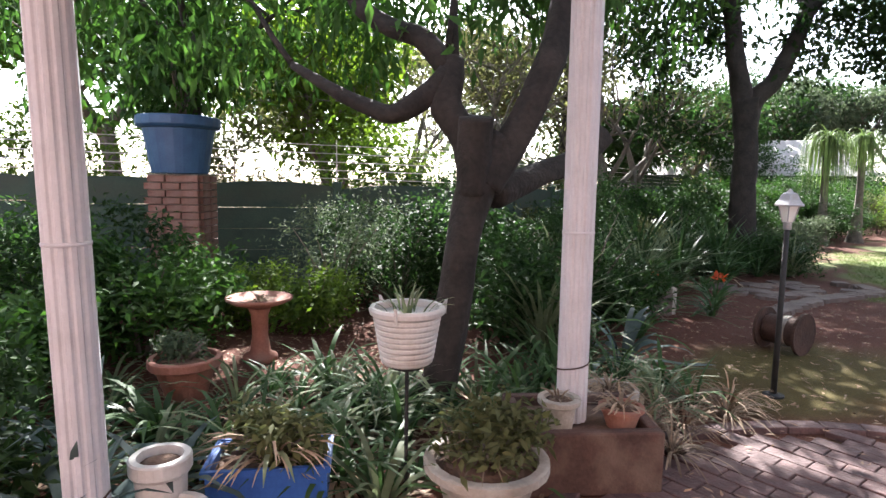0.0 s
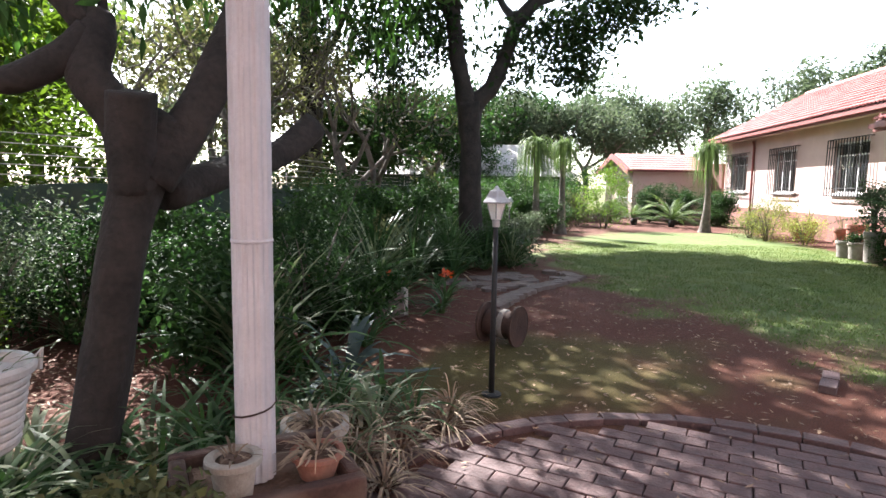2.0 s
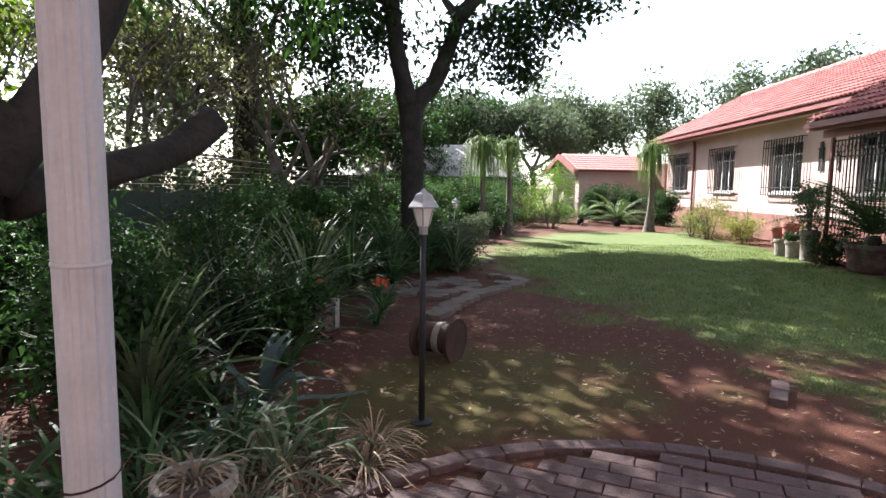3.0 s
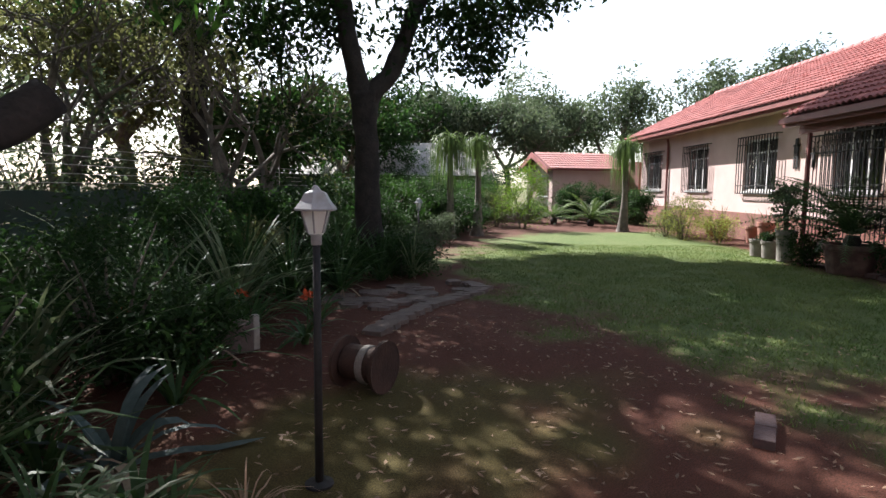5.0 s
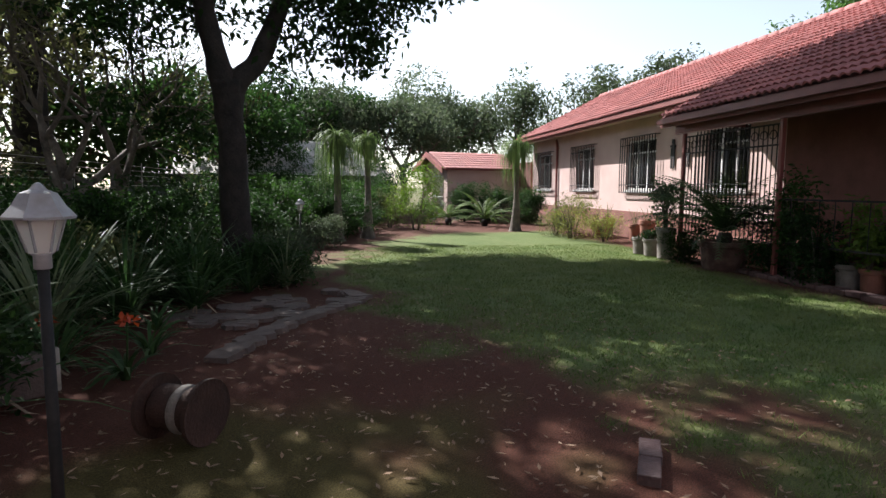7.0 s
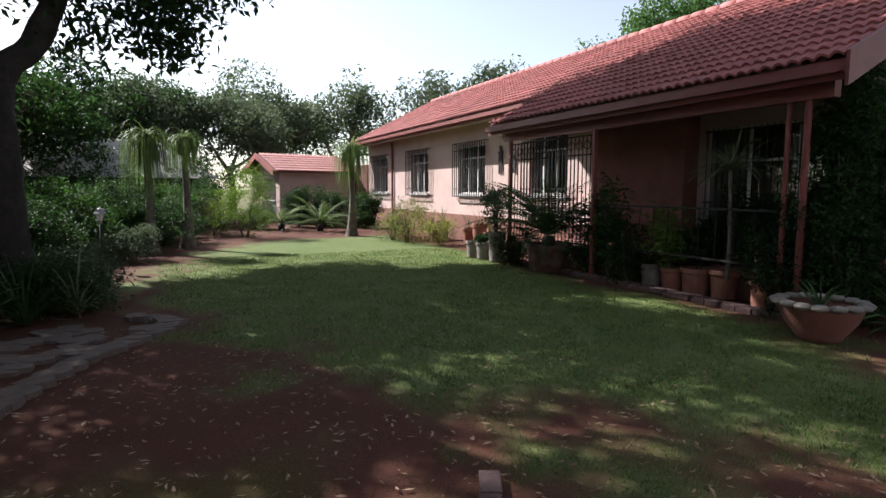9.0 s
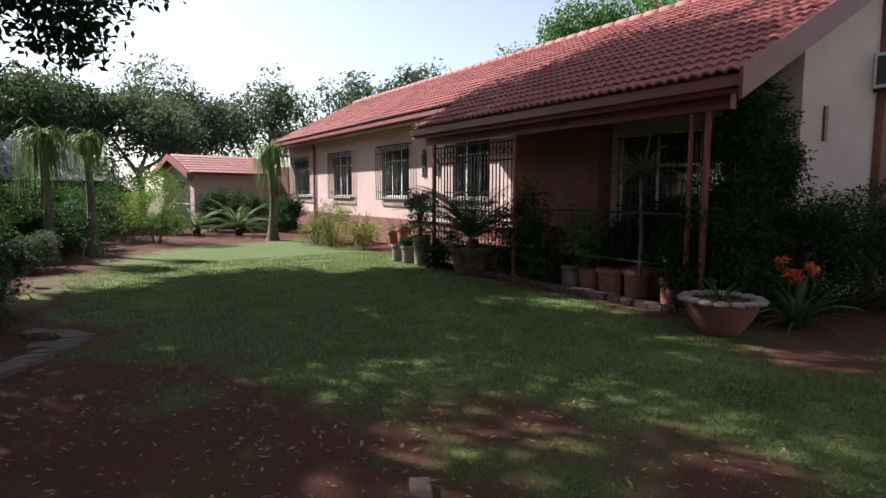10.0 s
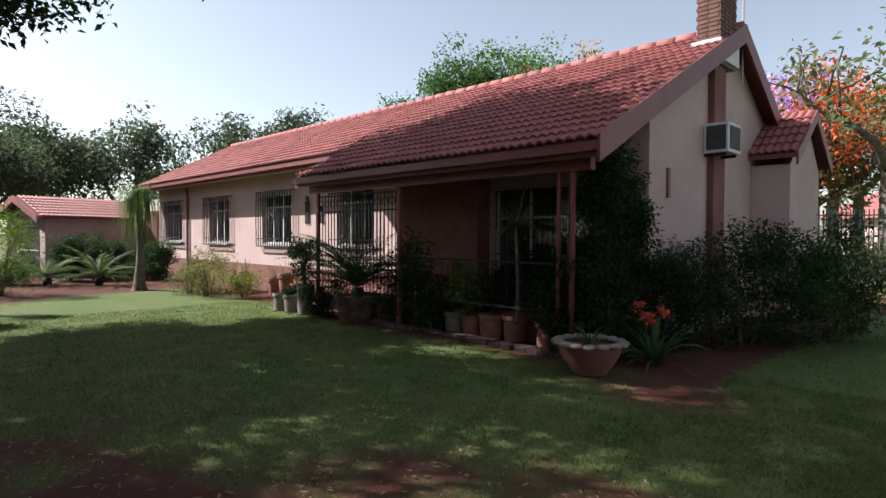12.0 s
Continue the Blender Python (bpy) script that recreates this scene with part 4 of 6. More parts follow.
def old_tree():
    """The leaning tree by the patio, with sawn stubs."""
    e = empty("old_tree", pose(0.0, 3.6, 0), "old leaning tree with sawn-off dark limbs and drooping leaves", "tree")
    inv = pose(0.0, 3.6, 0).inverted()
    bm = bmesh.new()
    limb(bm, [(-0.1, 3.06, 0.0), (-0.06, 3.05, 0.2), (0.0, 3.0, 0.35), (0.06, 2.98, 0.8), (0.13, 2.97, 1.2), (0.2, 2.98, 1.48), (0.3, 3.0, 1.62)], [0.18, 0.125, 0.1, 0.088, 0.092, 0.11, 0.09], 16)
    limb(bm, [(0.2, 2.98, 1.4), (0.36, 3.0, 1.64), (0.5, 3.0, 1.95), (0.58, 3.02, 2.25), (0.66, 3.05, 2.8), (0.6, 3.1, 3.6)], [0.11, 0.085, 0.075, 0.072, 0.065, 0.045])
    limb(bm, [(0.18, 2.97, 1.35), (0.12, 2.96, 1.6), (0.0, 2.97, 1.78), (0.02, 2.98, 1.92), (0.03, 3.0, 2.02)], [0.1, 0.08, 0.085, 0.075, 0.06])
    limb(bm, [(0.02, 2.98, 1.93), (-0.08, 2.97, 1.84), (-0.26, 2.96, 1.74), (-0.4, 2.98, 1.78), (-0.55, 3.0, 1.85), (-0.8, 3.1, 2.0)], [0.07, 0.055, 0.05, 0.042, 0.036, 0.02])
    limb(bm, [(0.0, 3.0, 1.98), (-0.12, 3.0, 2.12), (-0.28, 3.02, 2.18), (-0.45, 3.05, 2.3), (-0.6, 3.1, 2.6)], [0.06, 0.055, 0.05, 0.045, 0.03])
    limb(bm, [(0.16, 2.95, 1.35), (0.15, 2.9, 1.6), (0.15, 2.87, 1.72)], [0.09, 0.088, 0.092])
    limb(bm, [(0.25, 3.05, 1.35), (0.55, 3.35, 1.45), (0.8, 3.56, 1.56), (0.98, 3.64, 1.72)], [0.09, 0.075, 0.068, 0.074])
    tips = []
    rng = np.random.default_rng(4)
    for s, w, l, r in (((-0.8, 3.1, 2.0), (-0.6, 0.4, 0.6), 0.8, 0.02), ((-0.6, 3.1, 2.6), (-0.5, 0.5, 0.7), 1.0, 0.03), ((0.64, 3.05, 2.7), (0.6, 0.6, 0.8), 1.4, 0.05), ((0.6, 3.1, 3.5), (-0.4, 0.6, 0.8), 1.4, 0.045),
                       ((0.6, 3.1, 3.5), (0.5, 0.6, 0.8), 1.4, 0.045), ((0.05, 3.0, 2.0), (0.1, 0.3, 1.0), 1.2, 0.02), ((0.0, 3.0, 2.0), (-0.1, 0.2, 1.0), 1.2, 0.018)):
        grow(bm, s, w, l, r, 2, tips, rng, 0.6, 0.1, 6, 3)
    eye = Vector((0, 0, 1.4))

    def back(q):
        """The tree leans away from the patio as it rises."""
        return eye + (Vector(q) - eye) * (1.13 + 0.0875 * min(max(q[2], 0.0), 2.2))

    for v in bm.verts:
        v.co = back(v.co)
    bm.transform(inv)
    tips = [tuple(back(q)) for q in tips]
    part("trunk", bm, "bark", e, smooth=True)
    # clumps centred at 5 m and above are unseen, added to shade patio and bed
    spots = tips + [tuple(q) for c, r, n in (((-1.3, 4.5, 2.75), (1.5, 1.0, 0.6), 44), ((0.2, 4.6, 3.3), (1.8, 1.2, 0.75), 66), ((1.6, 5.2, 3.6), (1.4, 1.4, 0.9), 100), ((1.8, 5.4, 5.0), (2.4, 2.0, 0.9), 200), ((3.6, 7.2, 6.4), (2.2, 2.0, 0.8), 150), ((1.6, 7.4, 6.0), (1.8, 1.6, 0.7), 120), ((-0.6, 3.6, 5.0), (2.6, 2.4, 0.9), 60)) for q in ball_spots(c, r, n, rng)]
    c = clusters(spots, 30, 0.2, rng) - np.array([0.0, 3.6, 0])
    piece("crown", leaf_mesh("crown", c, 0.14, "leaf_mango", 0.9, 0.32, rng), e)


old_tree()
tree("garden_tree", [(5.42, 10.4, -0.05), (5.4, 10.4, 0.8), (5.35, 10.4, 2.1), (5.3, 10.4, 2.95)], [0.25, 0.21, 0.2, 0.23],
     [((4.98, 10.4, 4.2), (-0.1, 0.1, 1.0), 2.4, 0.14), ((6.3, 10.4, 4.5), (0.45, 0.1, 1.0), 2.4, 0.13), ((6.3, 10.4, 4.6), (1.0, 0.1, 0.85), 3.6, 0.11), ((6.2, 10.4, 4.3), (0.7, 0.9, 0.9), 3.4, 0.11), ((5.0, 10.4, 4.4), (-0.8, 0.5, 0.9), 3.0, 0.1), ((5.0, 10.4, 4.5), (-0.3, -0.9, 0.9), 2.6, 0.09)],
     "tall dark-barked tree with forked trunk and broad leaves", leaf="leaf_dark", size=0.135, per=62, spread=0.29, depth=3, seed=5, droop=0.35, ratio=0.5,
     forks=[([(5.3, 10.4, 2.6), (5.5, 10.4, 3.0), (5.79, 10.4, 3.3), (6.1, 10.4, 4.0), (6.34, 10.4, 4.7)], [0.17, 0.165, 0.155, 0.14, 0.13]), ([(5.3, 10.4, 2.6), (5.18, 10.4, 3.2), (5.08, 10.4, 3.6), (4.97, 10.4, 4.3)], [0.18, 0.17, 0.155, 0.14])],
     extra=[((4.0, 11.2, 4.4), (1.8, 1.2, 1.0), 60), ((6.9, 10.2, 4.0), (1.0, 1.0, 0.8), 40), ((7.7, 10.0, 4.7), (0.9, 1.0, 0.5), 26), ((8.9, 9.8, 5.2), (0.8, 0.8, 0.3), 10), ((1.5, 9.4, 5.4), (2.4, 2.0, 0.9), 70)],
     # unseen clumps set sunward of the roof and lawn to shade them
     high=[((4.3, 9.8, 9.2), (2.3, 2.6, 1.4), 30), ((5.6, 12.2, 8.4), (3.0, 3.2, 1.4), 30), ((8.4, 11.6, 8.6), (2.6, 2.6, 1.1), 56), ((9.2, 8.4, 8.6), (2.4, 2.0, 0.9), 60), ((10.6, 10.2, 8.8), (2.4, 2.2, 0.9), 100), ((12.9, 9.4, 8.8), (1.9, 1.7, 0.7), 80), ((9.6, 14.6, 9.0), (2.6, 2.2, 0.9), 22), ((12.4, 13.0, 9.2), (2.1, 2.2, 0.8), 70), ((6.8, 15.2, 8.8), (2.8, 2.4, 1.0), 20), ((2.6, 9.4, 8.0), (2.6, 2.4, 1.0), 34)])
tree("garden_tree", [(3.35, 15.6, -0.05), (3.35, 15.6, 2.0), (3.4, 15.6, 4.0), (3.3, 15.7, 6.0)], [0.34, 0.3, 0.28, 0.22],
     [((3.35, 15.6, 4.2), (0.8, -0.5, 0.8), 2.4, 0.1), ((3.3, 15.6, 4.6), (-0.8, -0.2, 0.8), 2.4, 0.1), ((3.3, 15.7, 5.9), (0.1, 0, 1), 2.2, 0.14)],
     "straight dark-trunked tall tree in the planted bed", leaf="leaf_dark", size=0.2, per=22, spread=0.36, depth=2, seed=8, droop=0.6, extra=[((2.6, 14.0, 5.6), (3.2, 2.4, 1.4), 80), ((5.5, 14.5, 6.2), (2.2, 2.0, 1.6), 50)],
     # more unseen clumps, added to carry the lawn's shade further out
     high=[((2.4, 15.2, 8.6), (3.2, 2.8, 1.3), 20), ((6.4, 17.6, 9.2), (2.8, 2.2, 0.9), 34), ((9.0, 18.2, 9.6), (2.4, 1.8, 0.8), 44), ((11.2, 17.2, 9.6), (1.8, 1.6, 0.7), 36), ((6.6, 20.2, 9.8), (2.2, 1.6, 0.7), 40), ((9.4, 20.4, 9.8), (1.8, 1.3, 0.6), 34), ((-1.6, 14.0, 8.2), (2.4, 2.4, 1.0), 12)])
for k, (x, y, s) in enumerate(((0.9, 11.4, 1.0), (3.3, 12.4, 1.0), (4.3, 13.6, 1.0), (-0.9, 12.5, 1.0))):
    tree("scrub_tree", [(x, y, -0.05), (x + 0.1, y, 0.9), (x + 0.15, y, 1.5)], [0.15, 0.12, 0.11],
         [((x + 0.12, y, 1.0), (0.5, 0.2, 1.0), 1.6, 0.08), ((x + 0.1, y, 0.9), (-0.5, -0.2, 1.0), 1.6, 0.085), ((x + 0.15, y, 1.5), (0.1, 0.4, 1), 1.5, 0.08), ((x + 0.15, y, 1.4), (0.3, -0.6, 0.8), 1.4, 0.06)],
         "twisted many-stemmed tree with sparse leaves", bark="bark_grey", leaf="leaf_olive", size=0.09, per=6, spread=0.25, depth=3, seed=20 + k, kids=3, spread_limb=0.7, lift=0.1)


def far_tree(at, h, r, leaf, seed, label, n=150, size=0.34, per=40, spread=0.6, bark="bark_grey", thin=1.0, name="far_tree"):
    x, y = at
    rng = np.random.default_rng(seed)
    lumps = []
    for k in range(6):
        a = rng.uniform(0, 6.28)
        lumps.append(((x + math.cos(a) * r * 0.55, y + math.sin(a) * r * 0.55, h * rng.uniform(0.5, 0.82)), (r * 0.55, r * 0.55, h * 0.2), n // 6))
    limbs = [((x, y, h * 0.35), (math.cos(a), math.sin(a), 1.0), h * 0.28, h * 0.018) for a in (0.4, 2.4, 4.6)]
    return tree(name, [(x, y, -0.2), (x + 0.2, y, h * 0.2), (x, y, h * 0.4)], [h * 0.03, h * 0.025, h * 0.022], limbs, label, bark=bark, leaf=leaf, size=size, per=per, spread=spread, depth=2, extra=lumps, seed=seed, droop=0.3, ratio=0.5, thin=thin)


G = "spreading tree behind the garden with grey-green leaves"
far_tree((30.5, 36.5), 10.0, 4.0, "leaf_grey", 31, G, 160, 0.3, 44)
far_tree((35.0, 33.0), 9.6, 3.8, "leaf_grey", 32, G, 150, 0.3, 44)
far_tree((41.0, 25.5), 11.8, 3.8, "leaf_grey", 33, G)
far_tree((41.0, 10.2), 14.0, 3.8, "leaf_lime", 34, "bright green feathery tree behind the roof", 260, 0.28, 44)
far_tree((41.5, 6.5), 14.8, 3.6, "leaf_lime", 35, "bright green feathery tree behind the roof", 260, 0.28, 44)
far_tree((42.0, 2.0), 15.3, 2.4, "leaf_tan", 36, "tan dry-leaved tree behind the roof", 90, 0.35, 22)
far_tree((41.0, -7.5), 12.5, 3.2, "lilac", 37, "lilac flowering tree beyond the gable", 90, 0.3, 22)
far_tree((38.0, -11.0), 12.0, 3.4, "flower_red", 38, "tree covered in orange-red flowers", 70, 0.3, 18)
far_tree((40.0, -13.0), 11.5, 4.4, "leaf_olive", 39, "olive-green tree beyond the gate", 160, 0.35, 24)
far_tree((42.0, -22.0), 11.0, 4.4, "leaf_olive", 40, "olive-green tree beyond the gate", 160, 0.35, 24)
D = "dark green tree along the garden boundary"
for k, (x, y, h, r, lf) in enumerate(((10.5, 24.5, 5.4, 2.6, "leaf_dark"), (17.0, 31.5, 7.5, 3.2, "leaf_grey"), (23.5, 34.5, 8.0, 3.2, "leaf_dark"), (23.0, 30.0, 7.0, 3.2, "leaf_grey"), (6.0, 19.5, 4.8, 2.4, "leaf_dark"), (14.0, 29.5, 7.0, 3.0, "leaf_dark"), (20.0, 33.5, 8.2, 3.2, "leaf_dark"),
                                     (2.0, 19.0, 7.0, 3.0, "leaf_olive"), (-3.0, 14.0, 5.5, 2.2, "leaf_bright"), (-7.0, 12.0, 6.5, 2.6, "leaf_mango"), (-11.0, 10.5, 6.0, 2.6, "leaf_bright"), (-4.0, 22.0, 7.5, 3.2, "leaf_grey"))):
    far_tree((x, y), h, r, lf, 50 + k, D, 170, 0.24, 34, 0.42)
tree("garden_tree", [(-3.3, 7.6, 0), (-3.3, 7.6, 1.5), (-3.2, 7.5, 3.2)], [0.16, 0.14, 0.1],
     [((-3.2, 7.5, 2.6), (0.7, -0.3, 0.5), 1.3, 0.05), ((-3.2, 7.5, 2.9), (-0.7, -0.2, 0.6), 1.3, 0.05), ((-3.2, 7.5, 3.1), (0.1, -0.5, 0.8), 1.3, 0.05)],
     "leafy tree behind the brick pillar", leaf="leaf_mango", size=0.16, per=20, spread=0.3, depth=2, seed=12, droop=0.9, extra=[((-3.6, 7.0, 3.2), (2.2, 1.4, 1.1), 70), ((-2.6, 7.6, 5.4), (3.4, 2.4, 1.2), 80), ((-0.6, 9.4, 5.6), (2.4, 1.8, 1.2), 40)])
far_tree((30.0, -10.2), 12.5, 2.2, "leaf_olive", 81, "thin sparse tree beyond the gate", 24, 0.3, 14)
far_tree((34.0, -4.5), 9.5, 2.6, "lilac", 82, "lilac flowering tree beyond the gable", 60, 0.28, 20)
far_tree((33.5, -8.6), 9.0, 2.6, "flower_red", 83, "tree covered in orange-red flowers", 60, 0.26, 16)
far_tree((32.0, -7.5), 7.0, 2.6, "leaf_olive", 84, "olive-green tree beyond the gate", 110, 0.3, 22)

# ---- patio ----
M["box_brown"] = material("box_brown", (0.035, 0.018, 0.014), (0.085, 0.045, 0.034), 6, 0.9, 0.5, random=0.05, stain=(0.12, 0.09, 0.07), stain_scale=5)
COL = [(-1.25, 1.94), (0.64, 2.72)]


def column(x, y, z0, lean=0.0, name="patio_column"):
    """White fluted column with a joint ring."""
    e = empty(name, pose(x, y, z0, 0, lean, 0), "white painted fluted patio column", "column", "patio columns")
    bm = bmesh.new()
    n, top = 60, 2.72 - z0
    rings = []
    for z in (0, top):
        ring = []
        for k in range(n):
            a = 2 * math.pi * k / n
            r = 0.074 - 0.006 * (1 if k % 5 in (0, 1) else 0)
            ring.append(bm.verts.new((r * math.cos(a), r * math.sin(a), z)))
        rings.append(ring)
    for k in range(n):
        bm.faces.new((rings[0][k], rings[0][(k + 1) % n], rings[1][(k + 1) % n], rings[1][k]))
    bm.faces.new(rings[1])
    part("shaft", bm, "column_white", e)
    part("joint_ring", lathe(bmesh.new(), [(0.074, 1.17 - z0), (0.0765, 1.172 - z0), (0.0765, 1.182 - z0), (0.074, 1.184 - z0)], 40), "column_white", e, smooth=True)
    part("wire", tube(bmesh.new(), [(0.079 * math.cos(a * 0.5), 0.079 * math.sin(a * 0.5), 0.2 + 0.008 * a - 0.0 * z0) for a in range(14)], [0.004] * 14, 5), "rust", e, "rusty tie wire")
    return e


column(*COL[0], -0.02, -1.2)
column(*COL[1], 0.262)
proof = empty("patio_roof", None, "plain patio roof carried by the columns", "roof")
d = Vector((1.84, 0.78, 0)).normalized()
q = Vector((0.39, -0.92, 0))
c0, c1 = Vector((*COL[0], 2.72)) - d * 1.5, Vector((*COL[1], 2.72)) + d * 0.12
bm = bmesh.new()
lo = [c0 - q * 0.12, c1 - q * 0.12, c1 + q * 3.6, c0 + q * 3.6]
a = [bm.verts.new(p) for p in lo]
b = [bm.verts.new(p + Vector((0, 0, 0.14))) for p in lo]
bm.faces.new(a)
bm.faces.new(b[::-1])
for i in range(4):
    bm.faces.new((a[i], b[i], b[(i + 1) % 4], a[(i + 1) % 4]))
bmesh.ops.recalc_face_normals(bm, faces=bm.faces[:])
part("slab", bm, "soffit", proof)
# unseen wall added behind the patio to hold back skylight from the beds
rear = empty("sky_block_wall", pose(0, -2.6, 0), "plain unseen wall added behind the patio to cut sky light", "wall", kind="structure")
part("wall", boxes((-9.0, 6.5, -0.22, 0.0, -0.1, 3.6)), "plaster_pink", rear)
part("wall", boxes((-9.22, -9.0, -0.22, 4.0, -0.1, 3.6)), "plaster_pink", rear)


def planter_box():
    e = empty("planter_box", pose(0.67, 2.72, 0, 0, 0, 4), "weathered brick and concrete planter box around a column", "planter")
    for b in ((-0.33, 0.33, -0.26, -0.2, 0, 0.3), (-0.33, 0.33, 0.2, 0.26, 0, 0.3), (-0.33, -0.27, -0.199, 0.199, 0, 0.3), (0.27, 0.33, -0.199, 0.199, 0, 0.3)):
        part("side_panel", boxes(b, bevel=0.012), "box_brown", e)
    part("soil", boxes((-0.268, 0.268, -0.198, 0.198, 0, 0.255), bevel=0.02), "earth", e)
    return e


planter_box()
small = pot("flower_pot", (0.55, 2.58, 0.262), 0.085, 0.16, "concrete_pale", "small weathered pale flower pot on the planter", taper=0.75)
strappy("potted_plant", (0.55, 2.58, 0.41), 12, 0.1, 0.008, "small dry plant in a pale pot", "dry", 0.8, 0.9, 5)
pot("flower_pot", (0.86, 2.64, 0.262), 0.1, 0.1, "terracotta", "shallow brown flower pot on the planter", taper=0.7, rim=0.008)
strappy("dry_plant", (0.86, 2.64, 0.355), 40, 0.2, 0.007, "dry tangle in the shallow pot", "dry", 1.3, 0.7, 907)
pot("bowl_planter", (0.95, 3.14, 0.0), 0.15, 0.27, "concrete_pale", "large pale concrete bowl planter", taper=0.6, rim=0.012)
strappy("dry_plant", (0.95, 3.14, 0.25), 60, 0.24, 0.008, "dry stalks in the concrete bowl", "dry", 1.2, 0.8, 906)
pot("bowl_planter", (0.2, 2.35, 0.0), 0.24, 0.24, "concrete_pale", "wide pale planter bowl with a crumbling rim", taper=0.7, rim=0.03)
# sack-like pots at the foot of the first column
for x, y, r, h, mt in ((-1.08, 2.12, 0.1, 0.34, "white_plastic"), (-0.98, 1.98, 0.12, 0.2, "white_plastic"), (-1.22, 1.74, 0.09, 0.16, "white_plastic"), (-1.42, 1.86, 0.12, 0.2, "earth")):
    pot("nursery_pot", (x, y, 0), r, h, mt, "white plastic nursery pot beside the column" if mt != "earth" else "dark round pot beside the column", taper=0.85)
bb = empty("blue_crate", pose(-0.72, 2.35, 0, 0, 0, 8), "bright blue plastic crate used as a planter", "planter")
part("body", boxes((-0.24, 0.24, -0.14, -0.125, 0.02, 0.24), (-0.24, 0.24, 0.125, 0.14, 0.02, 0.24), (-0.24, -0.225, -0.125, 0.125, 0.02, 0.24), (0.225, 0.24, -0.125, 0.125, 0.02, 0.24), (-0.225, 0.225, -0.125, 0.125, 0.0, 0.03)), "blue_plastic", bb)
part("rim", boxes((-0.255, 0.255, -0.155, -0.14, 0.215, 0.245), (-0.255, 0.255, 0.14, 0.155, 0.215, 0.245), (-0.255, -0.24, -0.14, 0.14, 0.215, 0.245), (0.24, 0.255, -0.14, 0.14, 0.215, 0.245)), "blue_plastic", bb)
part("soil", boxes((-0.224, 0.224, -0.124, 0.124, 0.031, 0.2)), "earth", bb)

bush("bed_plant", (0.2, 2.35, 0.2), (0.2, 0.2, 0.14), 26, "tangled dry-leaved plant filling the planter bowl", "leaf_olive", 0.06, 22, 0.06, 901, category="plant")
strappy("dry_plant", (0.2, 2.35, 0.215), 50, 0.26, 0.008, "dry stalks in the planter bowl", "dry", 0.8, 0.9, 902)
bush("bed_plant", (-0.72, 2.35, 0.19), (0.2, 0.12, 0.12), 24, "tangled plant filling the blue crate", "leaf_olive", 0.06, 22, 0.06, 903, category="plant")
strappy("dry_plant", (-0.72, 2.35, 0.2), 60, 0.34, 0.01, "dry curling leaves in the blue crate", "dry", 1.0, 0.9, 904)
bush("bed_plant", (-1.6, 3.5, 0.26), (0.16, 0.16, 0.08), 14, "low plant in the terracotta bowl", "leaf_grey", 0.05, 20, 0.05, 905, category="plant")
# hanging basket on its stand
hb = empty("hanging_basket", pose(-0.15, 2.44, 0.62), "white ribbed plastic hanging basket with small plants", "plant pot")
prof = [(0.1, 0), (0.112, 0.01)]
for k in range(8):
    r = 0.114 + 0.004 * k
    prof += [(r, 0.02 + k * 0.024), (r + 0.004, 0.026 + k * 0.024), (r + 0.004, 0.036 + k * 0.024), (r + 0.001, 0.041 + k * 0.024)]
prof += [(0.15, 0.215), (0.162, 0.222), (0.165, 0.24), (0.158, 0.252), (0.14, 0.25), (0.136, 0.22), (0.01, 0.215)]
part("basket", lathe(bmesh.new(), prof, 36), "white_plastic", hb)
for a in (0.3, 2.4, 4.5):
    part("hook", tube(bmesh.new(), [(0.15 * math.cos(a), 0.15 * math.sin(a), 0.24), (0.175 * math.cos(a), 0.175 * math.sin(a), 0.27), (0.168 * math.cos(a), 0.168 * math.sin(a), 0.21)], [0.008] * 3, 6), "white_plastic", hb)
bm = bmesh.new()
blades(bm, 26, 0.14, 0.008, np.random.default_rng(3), 0.7, 1.1, 0.1, 0.22)
part("plant", bm, "strap_pale", hb)
bm = bmesh.new()
tube(bm, [(-0.15, 2.44, -0.02), (-0.15, 2.44, 0.6)], [0.009, 0.009], 8)
lathe(bm, [(0.07, 0.6), (0.08, 0.61), (0.08, 0.617)], 16, Matrix.Translation((-0.15, 2.44, 0)))
tagged(part("plant_stand", bm, "iron", None), "thin dark metal stand under the basket", "stand")

# bird bath, bowls, brick pillar with blue tub
bt = empty("bird_bath", pose(-1.42, 4.4, 0), "terracotta bird bath on a pedestal", "bird bath")
part("pedestal", lathe(bmesh.new(), [(0.13, 0), (0.13, 0.04), (0.08, 0.07), (0.06, 0.2), (0.065, 0.36), (0.09, 0.42)], 20), "terracotta", bt, smooth=True)
part("basin", lathe(bmesh.new(), [(0.09, 0.42), (0.2, 0.455), (0.25, 0.48), (0.255, 0.5), (0.235, 0.5), (0.15, 0.47), (0.01, 0.465)], 28), "terracotta", bt, smooth=True)
strappy("dry_plant", (-1.42, 4.4, 0.468), 30, 0.16, 0.012, "dry pale leaves lying in the bird bath", "dry", 1.2, 0.7, 9)
pot("terracotta_bowl", (-1.6, 3.5, 0), 0.2, 0.3, "terracotta", "wide terracotta bowl in the bed", taper=0.55, rim=0.02)
pil = empty("brick_pillar", pose(-2.95, 6.5, 0), "red brick garden pillar", "pillar")
part("core", boxes((-0.27, 0.27, -0.19, 0.19, -0.05, 1.45)), "concrete", pil)
PBRICK = finish("brick", boxes((-0.11, 0.11, -0.052, 0.01, -0.035, 0.035), bevel=0.006), "brick")
